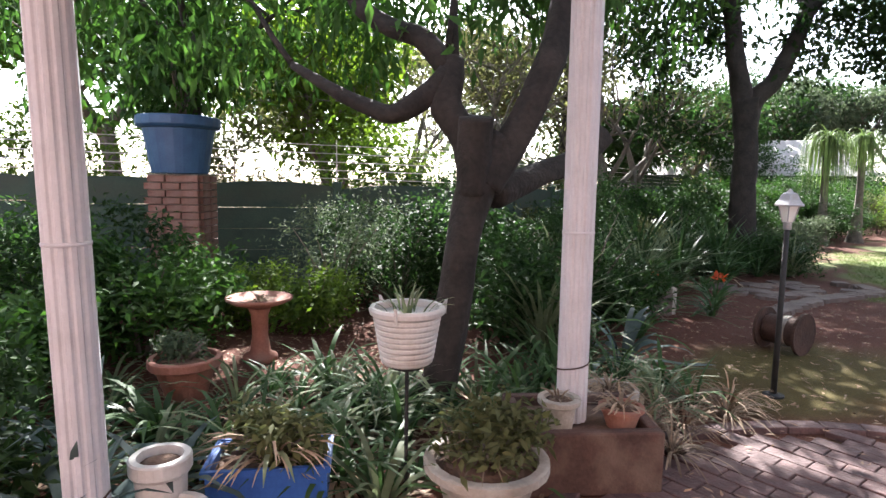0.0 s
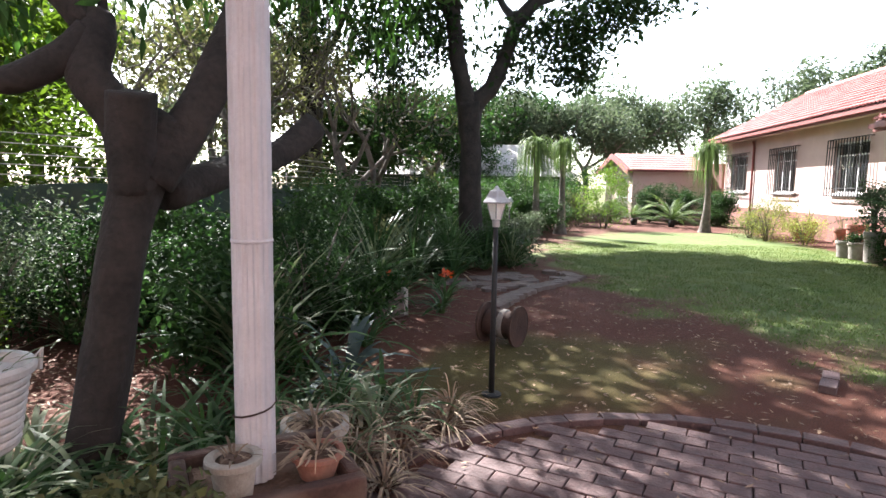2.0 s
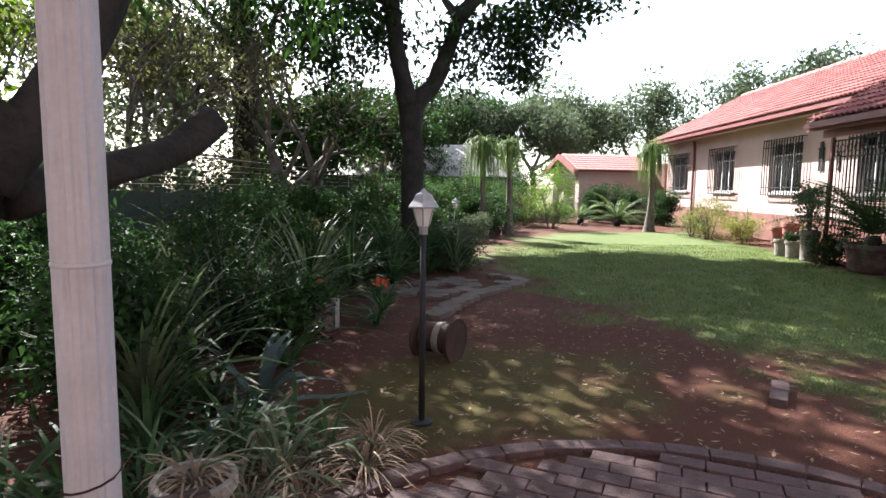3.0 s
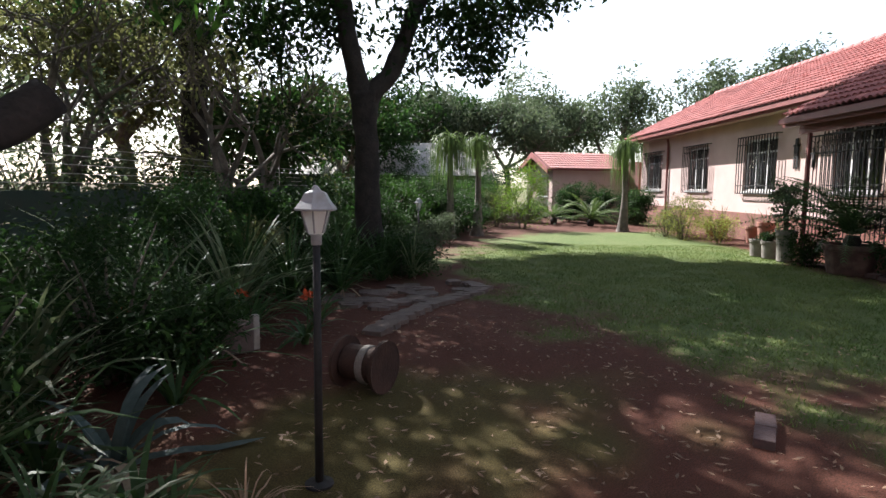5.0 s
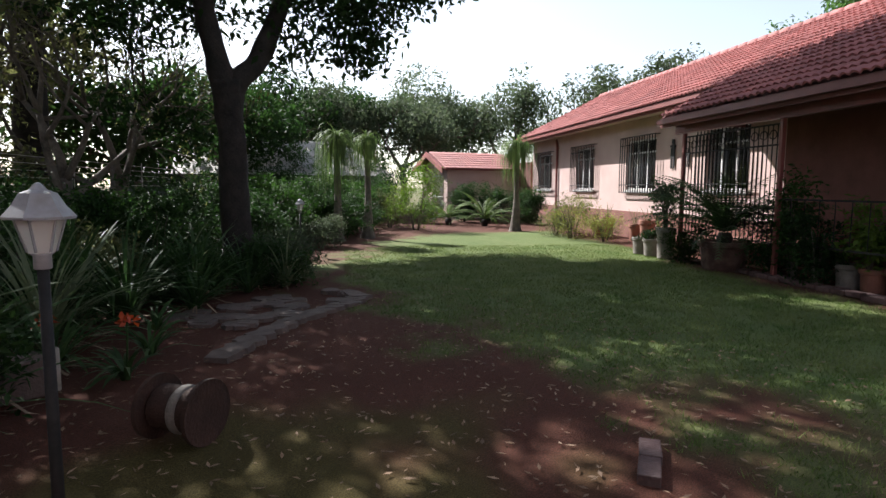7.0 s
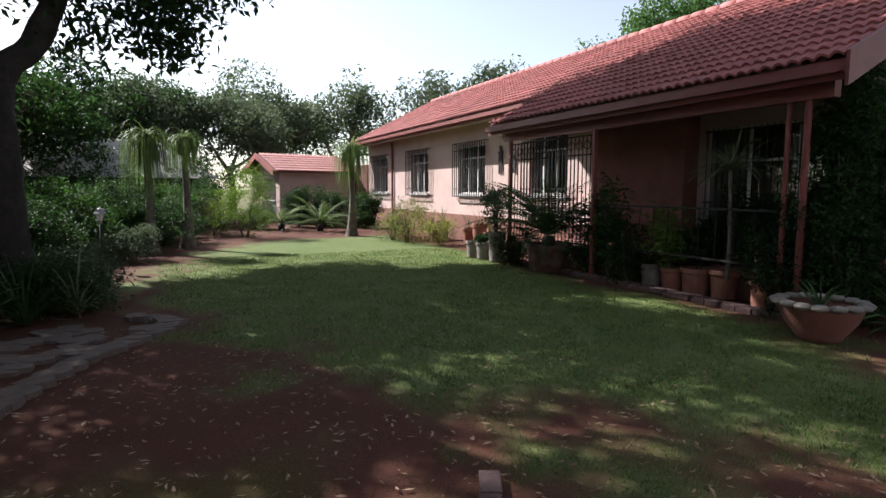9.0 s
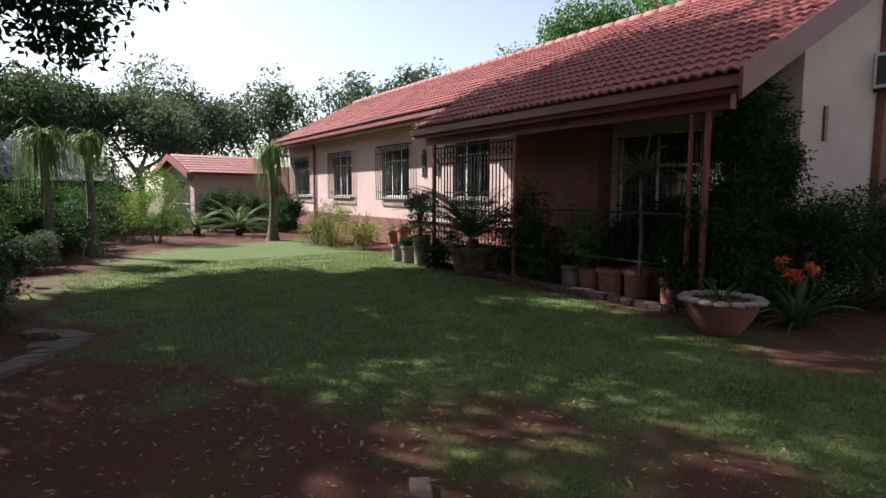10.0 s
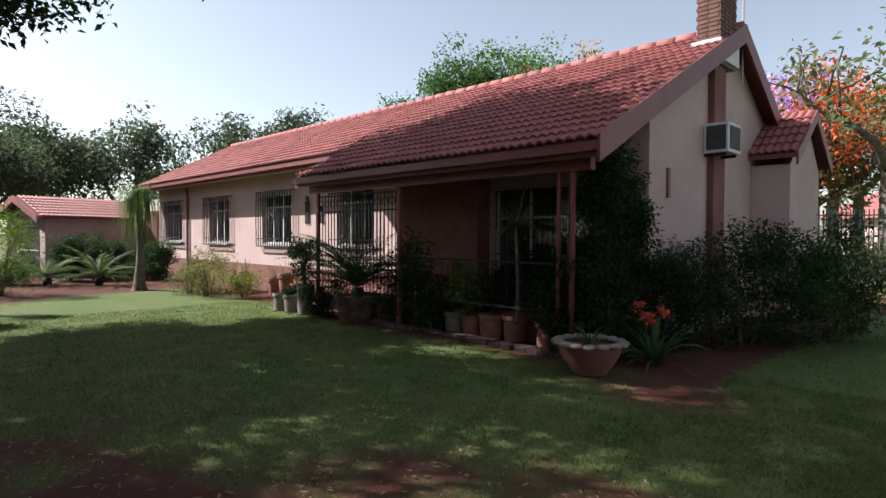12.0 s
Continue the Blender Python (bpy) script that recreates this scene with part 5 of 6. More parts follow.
for row in range(18):
    z = 0.04 + row * 0.08
    for k in range(3):
        x = -0.2 + k * 0.2 + (0.04 if row % 2 else -0.0)
        piece("brick", PBRICK, pil, Matrix.Translation((min(x, 0.2), -0.195, z)) @ Matrix.Diagonal((0.86, 1, 1, 1)))
    for k in range(2):
        piece("brick", PBRICK, pil, Matrix.Translation((0.275, -0.1 + k * 0.2, z)) @ Matrix.Rotation(radians(90), 4, "Z") @ Matrix.Diagonal((0.86, 1, 1, 1)))
tub = pot("blue_tub", (-2.95, 6.5, 1.455), 0.4, 0.62, "blue_tub", "large dark blue plastic tub on the pillar", taper=0.74, rim=0.04)
bush("tub_plant", (-2.95, 6.5, 2.0), (0.45, 0.45, 0.5), 30, "trailing plant growing in the blue tub", "leaf_mango", 0.12, 24, 0.14, 77, droop=0.9, category="plant")


def lamp(name, x, y, h, label, s=1.0):
    e = empty(name, pose(x, y, -0.01), label, "garden lamp", "garden lamps")
    part("pole", tube(bmesh.new(), [(0, 0, 0), (0, 0, h - 0.27 * s)], [0.024 * s, 0.02 * s], 10), "iron", e, "black painted steel pole", True)
    part("base_plate", lathe(bmesh.new(), [(0.08 * s, 0), (0.08 * s, 0.012), (0.03 * s, 0.02)], 16), "iron", e)
    z = h - 0.27 * s
    part("collar", lathe(bmesh.new(), [(0.026 * s, z - 0.03 * s), (0.03 * s, z - 0.028 * s), (0.03 * s, z + 0.02 * s), (0.04 * s, z + 0.03 * s)], 12), "lamp_shaded_white", e, smooth=True)
    head = part("lantern", lathe(bmesh.new(), [(0.042 * s, z + 0.03 * s), (0.045 * s, z + 0.04 * s), (0.078 * s, z + 0.155 * s), (0.07 * s, z + 0.16 * s), (0.01, z + 0.16 * s)], 6), "frosted", e, "milky glass lantern")
    bm = bmesh.new()
    for k in range(6):
        a = math.pi / 3 * k
        tube(bm, [(0.045 * s * math.cos(a), 0.045 * s * math.sin(a), z + 0.035 * s), (0.081 * s * math.cos(a), 0.081 * s * math.sin(a), z + 0.16 * s)], [0.005 * s] * 2, 4)
    part("ribs", bm, "lamp_shaded_white", head)
    part("cap", lathe(bmesh.new(), [(0.115 * s, z + 0.155 * s), (0.118 * s, z + 0.165 * s), (0.085 * s, z + 0.205 * s), (0.06 * s, z + 0.25 * s), (0.03 * s, z + 0.262 * s), (0.012 * s, z + 0.285 * s), (0.002, z + 0.29 * s)], 6), "lamp_shaded_white", e)
    return e


lamp("garden_lamp", 2.27, 3.8, 1.39, "white lantern garden lamp on a black pole", 0.84)
lamp("garden_lamp", 7.6, 12.7, 1.15, "white lantern garden lamp far along the bed", 0.95)

# old cable reel lying on its rims
reel = empty("hose_reel", pose(2.96, 4.88, 0.0, 0, 0, -58), "rusty old reel with round end discs", "reel")
for x in (-0.16, 0.16):
    bm = bmesh.new()
    lathe(bm, [(0.02, -0.008), (0.165, -0.01), (0.18, -0.013), (0.18, 0.013), (0.165, 0.01), (0.02, 0.008)], 28, Matrix.Translation((x, 0, 0.175)) @ Matrix.Rotation(radians(90), 4, "Y"))
    part("disc", bm, "rust", reel)
turned = Matrix.Translation((0, 0, 0.175)) @ Matrix.Rotation(radians(90), 4, "Y")
coil = [(0.09, -0.145)] + [(0.115 + 0.012 * (k % 2), -0.14 + 0.28 * k / 18) for k in range(19)] + [(0.09, 0.145)]
part("wound_hose", lathe(bmesh.new(), coil, 20, turned), "rust", reel, "dark hose wound on the drum", True)
part("band", lathe(bmesh.new(), [(0.128, 0.0), (0.134, 0.01), (0.134, 0.045), (0.128, 0.055)], 20, turned), "concrete", reel, "pale band round the drum", True)
blk = empty("concrete_block", pose(2.3, 6.25, 0, 0, 0, 12), "weathered square concrete planter in the bed", "planter")
part("body", boxes((-0.18, 0.18, -0.14, 0.14, 0, 0.25), bevel=0.012), "stone", blk)
part("post", boxes((0.19, 0.25, -0.1, -0.03, 0, 0.3), bevel=0.01), "concrete_pale", blk, "pale upright stone")
for x, y, a in ((4.8, 3.14, -58), (4.6, 3.03, -61)):
    o = part("loose_brick", boxes((-0.055, 0.055, -0.11, 0.11, -0.01, 0.06), bevel=0.006), "paver")
    o.matrix_world = pose(x, y, -0.025, 0, 0, a)
    tagged(o, "single weathered brick lying on the soil", "brick", "loose bricks")

# ---- beds: plants ----
P = "arching green strap-leaved plant in the garden bed"
beds = [(-0.63, 2.83, 16, 0.5, 0.022, "strap_pale"), (-0.4, 2.62, 16, 0.45, 0.024, "strap"), (-0.95, 2.6, 16, 0.5, 0.022, "strap_pale"), (-0.2, 2.9, 14, 0.5, 0.024, "strap"), (-0.72, 2.35, 14, 0.36, 0.02, "strap_pale"),
        (0.28, 2.62, 16, 0.42, 0.022, "strap"), (0.5, 3.35, 26, 0.6, 0.016, "strap"), (0.75, 3.25, 24, 0.6, 0.014, "strap"), (-1.35, 2.0, 22, 0.7, 0.03, "strap_blue"), (-1.6, 2.5, 22, 0.7, 0.03, "strap_blue"), (-1.15, 2.25, 16, 0.55, 0.03, "strap_blue"),
        (1.2, 3.8, 26, 0.6, 0.014, "strap"), (1.35, 3.45, 24, 0.5, 0.012, "strap_pale"), (1.43, 4.4, 14, 0.75, 0.045, "strap_blue"), (1.15, 4.47, 24, 0.7, 0.02, "strap"), (0.8, 4.1, 24, 0.9, 0.02, "strap"), (1.1, 3.2, 22, 0.4, 0.01, "strap_pale"),
        (2.6, 7.7, 30, 1.0, 0.02, "strap_pale"), (2.1, 7.2, 26, 0.9, 0.02, "strap"), (3.3, 8.3, 30, 1.0, 0.02, "strap"), (4.1, 8.4, 30, 0.9, 0.022, "strap"), (1.8, 5.2, 22, 0.7, 0.022, "strap"), (0.2, 2.35, 16, 0.3, 0.012, "strap_pale")]
for k, (x, y, n, l, w, mt) in enumerate(beds):
    z = 0.21 if (x, y) in ((-0.72, 2.35), (0.2, 2.35)) else 0.0
    strappy("strap_plant", (x, y, z), n, l, w, "blue-grey broad strap-leaved plant in the bed" if mt == "strap_blue" else P, mt, 0.95, 1.05, 100 + k, dry=6 if l > 0.45 and y < 5 else 0)
C = "clump of dark strappy leaves with a red flower head"
for k, (x, y, f) in enumerate(((2.95, 6.2, 1), (3.25, 6.75, 0), (2.6, 6.9, 1), (2.0, 6.7, 0), (1.5, 6.4, 1), (3.5, 7.6, 0))):
    strappy("clivia", (x, y, 0), 26, 0.48, 0.022, C, "strap", 0.85, 1.0, 200 + k, f, area=0.1)
S = "dense dark green shrub in the planted bed"
shr = [(1.46, 5.88, 0.6, 0.72, "leaf_dark", 0.07), (0.6, 6.2, 0.6, 0.62, "leaf_dark", 0.1), (1.6, 8.7, 0.6, 0.5, "leaf_dark", 0.1), (2.4, 9.2, 0.7, 0.85, "leaf_dark", 0.1), (3.3, 9.7, 0.6, 0.5, "leaf_olive", 0.1), (4.3, 10.6, 0.6, 0.8, "leaf_dark", 0.1), (-0.4, 9.6, 0.9, 0.78, "leaf_dark", 0.11), (0.7, 4.9, 0.6, 0.5, "leaf_dark", 0.11), (1.8, 5.9, 0.45, 0.28, "leaf_dark", 0.1), (2.6, 8.4, 0.7, 0.36, "leaf_dark", 0.11), (4.2, 9.2, 0.6, 0.3, "leaf_dark", 0.1), (5.5, 9.4, 0.55, 0.3, "leaf_dark", 0.08),
       (6.0, 10.0, 0.6, 0.35, "leaf_grey", 0.08), (0.4, 7.0, 0.9, 0.45, "leaf_dark", 0.11), (-1.2, 6.2, 0.8, 0.6, "leaf_grey", 0.06), (-0.5, 6.6, 0.8, 0.55, "leaf_dark", 0.1), (-2.4, 4.5, 0.7, 0.45, "leaf_mango", 0.11), (-3.3, 4.6, 0.9, 0.55, "leaf_dark", 0.1),
       (-1.9, 5.6, 0.35, 0.3, "leaf_bright", 0.09), (-2.5, 5.7, 0.45, 0.4, "leaf_mango", 0.1), (-4.0, 5.2, 0.8, 0.6, "leaf_mango", 0.1), (-1.2, 5.4, 0.3, 0.3, "leaf_bright", 0.09), (0.9, 8.2, 0.9, 0.42, "leaf_dark", 0.11), (2.2, 9.8, 1.0, 0.45, "leaf_dark", 0.12),
       (3.9, 11.5, 1.1, 0.65, "leaf_mango", 0.12), (5.0, 12.5, 1.0, 0.65, "leaf_dark", 0.12), (6.6, 12.8, 0.8, 0.6, "leaf_dark", 0.11), (7.0, 14.2, 1.1, 0.75, "leaf_dark", 0.12), (8.6, 15.2, 1.1, 0.7, "leaf_mango", 0.12), (10.0, 15.6, 0.9, 0.6, "leaf_dark", 0.12),
       (11.2, 16.6, 1.0, 0.6, "leaf_dark", 0.11), (8.6, 13.8, 0.6, 0.35, "leaf_grey", 0.08), (6.2, 13.6, 1.0, 0.85, "leaf_dark", 0.1), (7.8, 15.4, 1.1, 0.9, "leaf_mango", 0.1), (9.6, 16.6, 1.1, 0.95, "leaf_dark", 0.1), (11.0, 17.8, 1.2, 0.9, "leaf_dark", 0.1), (12.4, 18.6, 1.2, 0.95, "leaf_mango", 0.1), (14.0, 19.8, 1.2, 0.9, "leaf_dark", 0.1), (3.0, 10.8, 0.9, 0.7, "leaf_dark", 0.1), (1.0, 10.0, 1.0, 0.6, "leaf_olive", 0.1), (-0.8, 8.4, 1.0, 0.6, "leaf_olive", 0.1), (-2.2, 2.2, 0.6, 0.35, "leaf_dark", 0.1), (-2.8, 3.3, 0.7, 0.35, "leaf_mango", 0.1)]
for k, (x, y, r, h, lf, sz) in enumerate(shr):
    bush("shrub", (x, y, 0), (r, r, h), int(34 + 50 * r), "feathery grey-green shrub in the planted bed" if lf == "leaf_grey" else ("fresh green leafy shrub in the bed" if lf == "leaf_bright" else S), lf, sz * 0.78, 44, 0.13, 300 + k)
for k, (x, y, r, h, lf) in enumerate(((-5.5, 8.6, 1.2, 1.3, "leaf_bright"), (-3.4, 9.4, 1.2, 1.5, "leaf_olive"), (-1.4, 10.0, 1.1, 1.35, "leaf_bright"), (0.6, 11.6, 1.2, 1.4, "leaf_grey"), (-7.8, 8.2, 1.2, 1.4, "leaf_grey"), (2.4, 13.6, 1.2, 1.3, "leaf_olive"))):
    bush("shrub", (x, y, 0), (r, r, h), 90, "sunlit tall shrub behind the boundary wall", lf, 0.12, 30, 0.18, 380 + k)
rng = np.random.default_rng(90)
kept = [(0.67, 2.72, 0.5), (-0.72, 2.35, 0.3), (0.2, 2.35, 0.3), (-1.42, 4.4, 0.7), (-1.6, 3.5, 0.3), (-1.05, 2.0, 0.4), (-0.15, 2.44, 0.1), (0.98, 3.12, 0.2)]
done = 0
while done < 58:
    x, y = rng.uniform(-2.4, 1.7), rng.uniform(2.2, 3.9)
    if any(math.hypot(x - a, y - b) < r for a, b, r in kept) or y < 2.25 + 0.35 * max(x, 0) or math.hypot(x - 2.1, y - 1.4) < 2.05:
        continue
    l = rng.uniform(0.3, 0.62)
    mt = ("strap", "strap", "strap_pale", "strap")[done % 4]
    strappy("strap_plant", (x, y, 0), 18, l, rng.uniform(0.014, 0.026), P, mt, 0.95, 1.05, 700 + done, dry=14)
    done += 1
for k in range(30):
    f = rng.uniform(0, 1)
    x, y = 0.4 + 5.2 * f + rng.normal(0, 0.5), 5.0 + 4.6 * f + rng.uniform(-0.3, 2.2)
    strappy("spiky_plant", (x, y, 0), 40, rng.uniform(0.7, 1.15), 0.018, "spiky dark-leaved plant among the shrubs", ("strap", "strap", "strap_pale")[k % 3], 0.55, 0.95, 800 + k, dry=6)
for k, (x, y, l) in enumerate(((1.9, 6.4, 1.1), (2.6, 7.5, 1.25), (3.4, 8.2, 1.15), (1.0, 5.4, 1.1), (4.3, 8.9, 1.2), (0.8, 4.5, 1.05), (3.0, 8.8, 1.4), (1.6, 7.4, 1.35))):
    strappy("sword_plant", (x, y, 0), 56, l, 0.024, "tall sword-leaved clump rising above the shrubs", ("strap", "strap_pale")[k % 2], 0.6, 1.15, 860 + k, dry=8)
# dry trimmings heaped at the patio edge
for k, (x, y) in enumerate(((1.22, 2.9), (1.4, 3.2), (1.75, 3.4), (1.55, 3.55), (1.15, 3.15), (1.9, 3.65))):
    strappy("dry_trimmings", (x, y, 0.0), 70, 0.32, 0.007, "heap of dry cut leaves beside the patio", "dry" if k % 2 == 0 else "litter", 1.0, 0.75, 400 + k, category="heap", group="dry trimmings")


def ponytail(at, h, r, label, seed, n=170):
    rng = np.random.default_rng(seed)
    e = empty("ponytail_palm", pose(*at), label, "palm", "ponytail palms")
    bm = bmesh.new()
    limb(bm, [(0, 0, -0.05), (0, 0, 0.25), (0.03, 0, h * 0.4), (0, 0.02, h)], [0.24, 0.17, 0.09, 0.075], 12, 0.1)
    part("trunk", bm, "bark_grey", e, smooth=True)
    bm = bmesh.new()
    for _ in range(n):
        a, L = rng.uniform(0, 6.28), r * rng.uniform(0.9, 2.3)
        out = Vector((math.cos(a), math.sin(a), 0))
        cross = Vector((-math.sin(a), math.cos(a), 0)) * 0.014
        el, fall = rng.uniform(-0.1, 1.5), rng.uniform(3.6, 7.5)
        p, prev = Vector((0, 0, h - 0.05)), None
        for k in range(11):
            t = k / 10
            pr = (bm.verts.new(p - cross * (1 - 0.8 * t)), bm.verts.new(p + cross * (1 - 0.8 * t)))
            if prev:
                bm.faces.new((prev[0], prev[1], pr[1], pr[0]))
            prev = pr
            th = max(el - fall * t, -1.5)
            p = p + (out * math.cos(th) + Vector((0, 0, math.sin(th)))) * L / 10
    part("leaves", bm, "palm", e, smooth=True)


ponytail((16.3, 14.6, 0), 2.75, 0.8, "ponytail palm with drooping leaves near the house corner", 1, 300)
ponytail((10.95, 15.3, 0), 2.7, 0.58, "ponytail palm with narrow drooping head in the far bed", 2, 240)
ponytail((9.75, 14.9, 0), 2.6, 0.78, "ponytail palm with drooping leaves in the far bed", 3, 300)


def cycad(name, at, n, length, label, seed, mat="strap", leaflet=0.17, trunk=0.25):
    rng = np.random.default_rng(seed)
    e = empty(name, pose(*at), label, "cycad")
    part("trunk", lathe(bmesh.new(), [(0.1, -0.02), (0.14, trunk * 0.5), (0.1, trunk)], 12), "bark", e, smooth=True)
    ribs, lf = fronds(n, length, rng, 1.0, 0.8, leaflet, 0.014, trunk)
    part("ribs", ribs, mat, e)
    part("foliage", lf, mat, e)


cycad("cycad", (*hp(23.3, 6.2).xy, 0), 30, 1.5, "bright green cycad beside the shed path", 5, "palm")
cycad("cycad", (*hp(24.2, 5.0).xy, 0), 20, 1.2, "green cycad beside the shed", 6, "palm")
# shrubs before the house
H = [(17.9, 7.4, 0.75, 0.6, "leaf_yellow", 0.07, "sunlit yellow-green shrub before the house wall"), (18.9, 7.3, 0.6, 0.4, "leaf_olive", 0.07, "low olive shrub before the house wall"), (16.9, 7.9, 0.5, 0.4, "leaf_yellow", 0.06, "sunlit yellow-green shrub before the house wall"),
     (20.0, 8.2, 0.6, 0.6, "leaf_olive", 0.08, "olive green shrub before the house wall"), (24.5, 8.3, 0.7, 0.7, "leaf_dark", 0.1, "dark shrub at the house corner"), (26.0, 7.2, 0.8, 0.7, "leaf_dark", 0.1, "dark shrub by the shed"),
     (21.5, 3.4, 1.0, 1.2, "leaf_bright", 0.08, "lime green weeping shrub by the shed"), (22.5, 2.6, 0.7, 0.7, "leaf_olive", 0.08, "olive shrub by the shed"), (25.3, 4.2, 0.6, 0.45, "leaf_grey", 0.1, "grey-leaved shrub by the shed door"), (26.0, 6.0, 0.6, 0.8, "leaf_dark", 0.1, "dark shrub against the shed wall"),
     (27.5, 2.6, 1.5, 1.5, "leaf_dark", 0.12, "tall dark hedge beside the shed"), (27.0, 0.2, 1.5, 1.5, "leaf_mango", 0.12, "tall dark hedge beside the shed"), (25.5, -1.6, 1.4, 1.4, "leaf_dark", 0.12, "tall dark hedge beside the shed"), (5.6, 10.4, 1.1, 0.95, "leaf_dark", 0.09, "large dark shrub against the gable"), (4.9, 11.7, 1.1, 0.9, "leaf_dark", 0.09, "large dark shrub against the gable"), (4.6, 12.9, 0.9, 0.8, "leaf_olive", 0.08, "olive shrub at the gable corner"), (6.2, 9.2, 0.6, 0.7, "leaf_dark", 0.08, "dark shrub beside the porch")]
for k, (u, v, r, h, lf, sz, lb) in enumerate(H):
    bush("shrub", (*hp(u, v).xy, 0), (r, r, h), int(60 + 90 * r) if lf in ("leaf_dark", "leaf_bright") else int(34 + 40 * r), lb, lf, sz * 0.85, 40 if lf == "leaf_dark" else 24, 0.13, 500 + k)
strappy("clivia", (*hp(5.9, 8.0).xy, 0), 44, 0.8, 0.03, "large strappy clump with orange flower heads before the gable", "strap", 0.8, 1.05, 61, 9, area=0.22)

# ---- pots along the porch ----
T = "weathered terracotta pot on the porch edge"
row = [(14.0, 7.35, 0.17, 0.36, "concrete"), (13.62, 7.38, 0.16, 0.36, "concrete"), (13.1, 7.4, 0.18, 0.62, "concrete"), (9.4, 8.0, 0.17, 0.36, "concrete"), (9.02, 8.02, 0.17, 0.34, "terracotta"), (8.62, 8.05, 0.2, 0.38, "terracotta"), (8.2, 8.12, 0.19, 0.4, "terracotta"), (7.55, 8.05, 0.17, 0.35, "terracotta")]
for k, (u, v, r, h, mt) in enumerate(row):
    pot("plant_pot", (*hp(u, v).xy, 0), r, h, mt, T if mt == "terracotta" else "grey concrete plant pot on the lawn edge", taper=0.85, group="porch pots")
for k, (u, v, r, h) in enumerate(((18.6, 8.8, 0.2, 0.55), (17.0, 8.85, 0.18, 0.45), (16.3, 8.8, 0.2, 0.6), (15.6, 8.7, 0.16, 0.4), (19.3, 8.8, 0.16, 0.4))):
    pot("plant_pot", (*hp(u, v).xy, 0), r, h, "terracotta", "red terracotta pot against the house wall", taper=0.8, group="wall pots")
    strappy("potted_plant", (*hp(u, v).xy, h * 0.92), 10, 0.5, 0.014, "sparse upright potted plant by the wall", "leaf_olive", 0.3, 1.35, 620 + k)
bush("potted_cactus", (*hp(13.1, 7.4).xy, 0.55), (0.28, 0.28, 0.55), 34, "tall bushy potted succulent before the iron screen", "leaf_grey", 0.09, 26, 0.08, 640, droop=-0.6, category="plant")
bush("potted_shrub", (*hp(13.62, 7.38).xy, 0.32), (0.15, 0.15, 0.1), 10, "small low potted plant", "leaf_dark", 0.06, 20, 0.05, 641, category="plant")
big = pot("cycad_planter", (*hp(11.5, 7.55).xy, 0), 0.42, 0.5, "box_brown", "broad dark brown planter under a cycad", taper=0.8)
e = cycad("cycad", (*hp(11.5, 7.55).xy, 0.45), 60, 1.6, "spreading dark cycad in a broad planter", 7, "strap", 0.17, 0.2)
bush("potted_shrub", (*hp(10.3, 7.9).xy, 0), (0.35, 0.35, 0.85), 44, "tall potted shrub beside the porch post", "leaf_mango", 0.1, 22, 0.12, 642, category="plant")
bush("potted_shrub", (*hp(9.1, 8.0).xy, 0.3), (0.32, 0.32, 0.45), 34, "leafy variegated potted shrub on the porch edge", "leaf_bright", 0.11, 20, 0.1, 643, category="plant")
bush("potted_shrub", (*hp(8.5, 8.5).xy, 0.35), (0.3, 0.3, 0.55), 26, "dark potted shrub on the porch edge", "leaf_dark", 0.1, 20, 0.1, 644, category="plant")
bush("potted_shrub", (*hp(6.9, 8.2).xy, 0.0), (0.4, 0.4, 0.95), 40, "tall loose shrub at the porch corner", "leaf_mango", 0.1, 18, 0.14, 645, category="plant")
for k, (u, v, z, r, h, lf) in enumerate(((10.8, 7.95, 0.0, 0.4, 0.6, "leaf_dark"), (9.7, 7.75, 0.0, 0.3, 0.5, "leaf_dark"), (8.75, 8.3, 0.35, 0.32, 0.4, "leaf_dark"), (7.9, 8.5, 0.4, 0.35, 0.5, "leaf_dark"), (7.2, 7.75, 0.0, 0.35, 0.65, "leaf_dark"), (6.5, 7.9, 0.0, 0.4, 0.75, "leaf_dark"), (12.5, 7.5, 0.0, 0.4, 0.4, "leaf_dark"))):
    bush("porch_plant", (*hp(u, v).xy, z), (r, r, h), int(36 + 40 * r), "dark leafy plant crowding the porch edge", lf, 0.075, 34, 0.1, 660 + k, category="plant")
# dark foliage added in the porch end opening to stand for its deep shadow
for k, (u, v) in enumerate(((6.75, 8.2), (6.7, 8.8))):
    bush("shade_climber", (*hp(u, v).xy, 0), (0.42, 0.24, 1.45), 150, "tall dark climber added to fill the deep shade at the porch end", "leaf_dark", 0.08, 36, 0.12, 690 + k, category="plant")
dr = empty("dracaena", pose(*hp(7.95, 7.85).xy, 0.0), "spiky-headed dracaena on a bare stem", "plant")
part("stem", tube(bmesh.new(), *smooth_path([(0, 0, 0.3), (0.05, 0, 0.9), (0, 0.03, 1.75)], [0.03, 0.025, 0.022], 4), 8), "bark_grey", dr, smooth=True)
part("leaves", blades(bmesh.new(), 100, 0.72, 0.02, np.random.default_rng(11), 0.55, 0.5, 0.03, 1.77), "strap_pale", dr, smooth=True)
fr = empty("frangipani", pose(*hp(7.55, 8.05).xy, 0.3), "pale bare-stemmed succulent in a terracotta pot", "plant")
bm = bmesh.new()
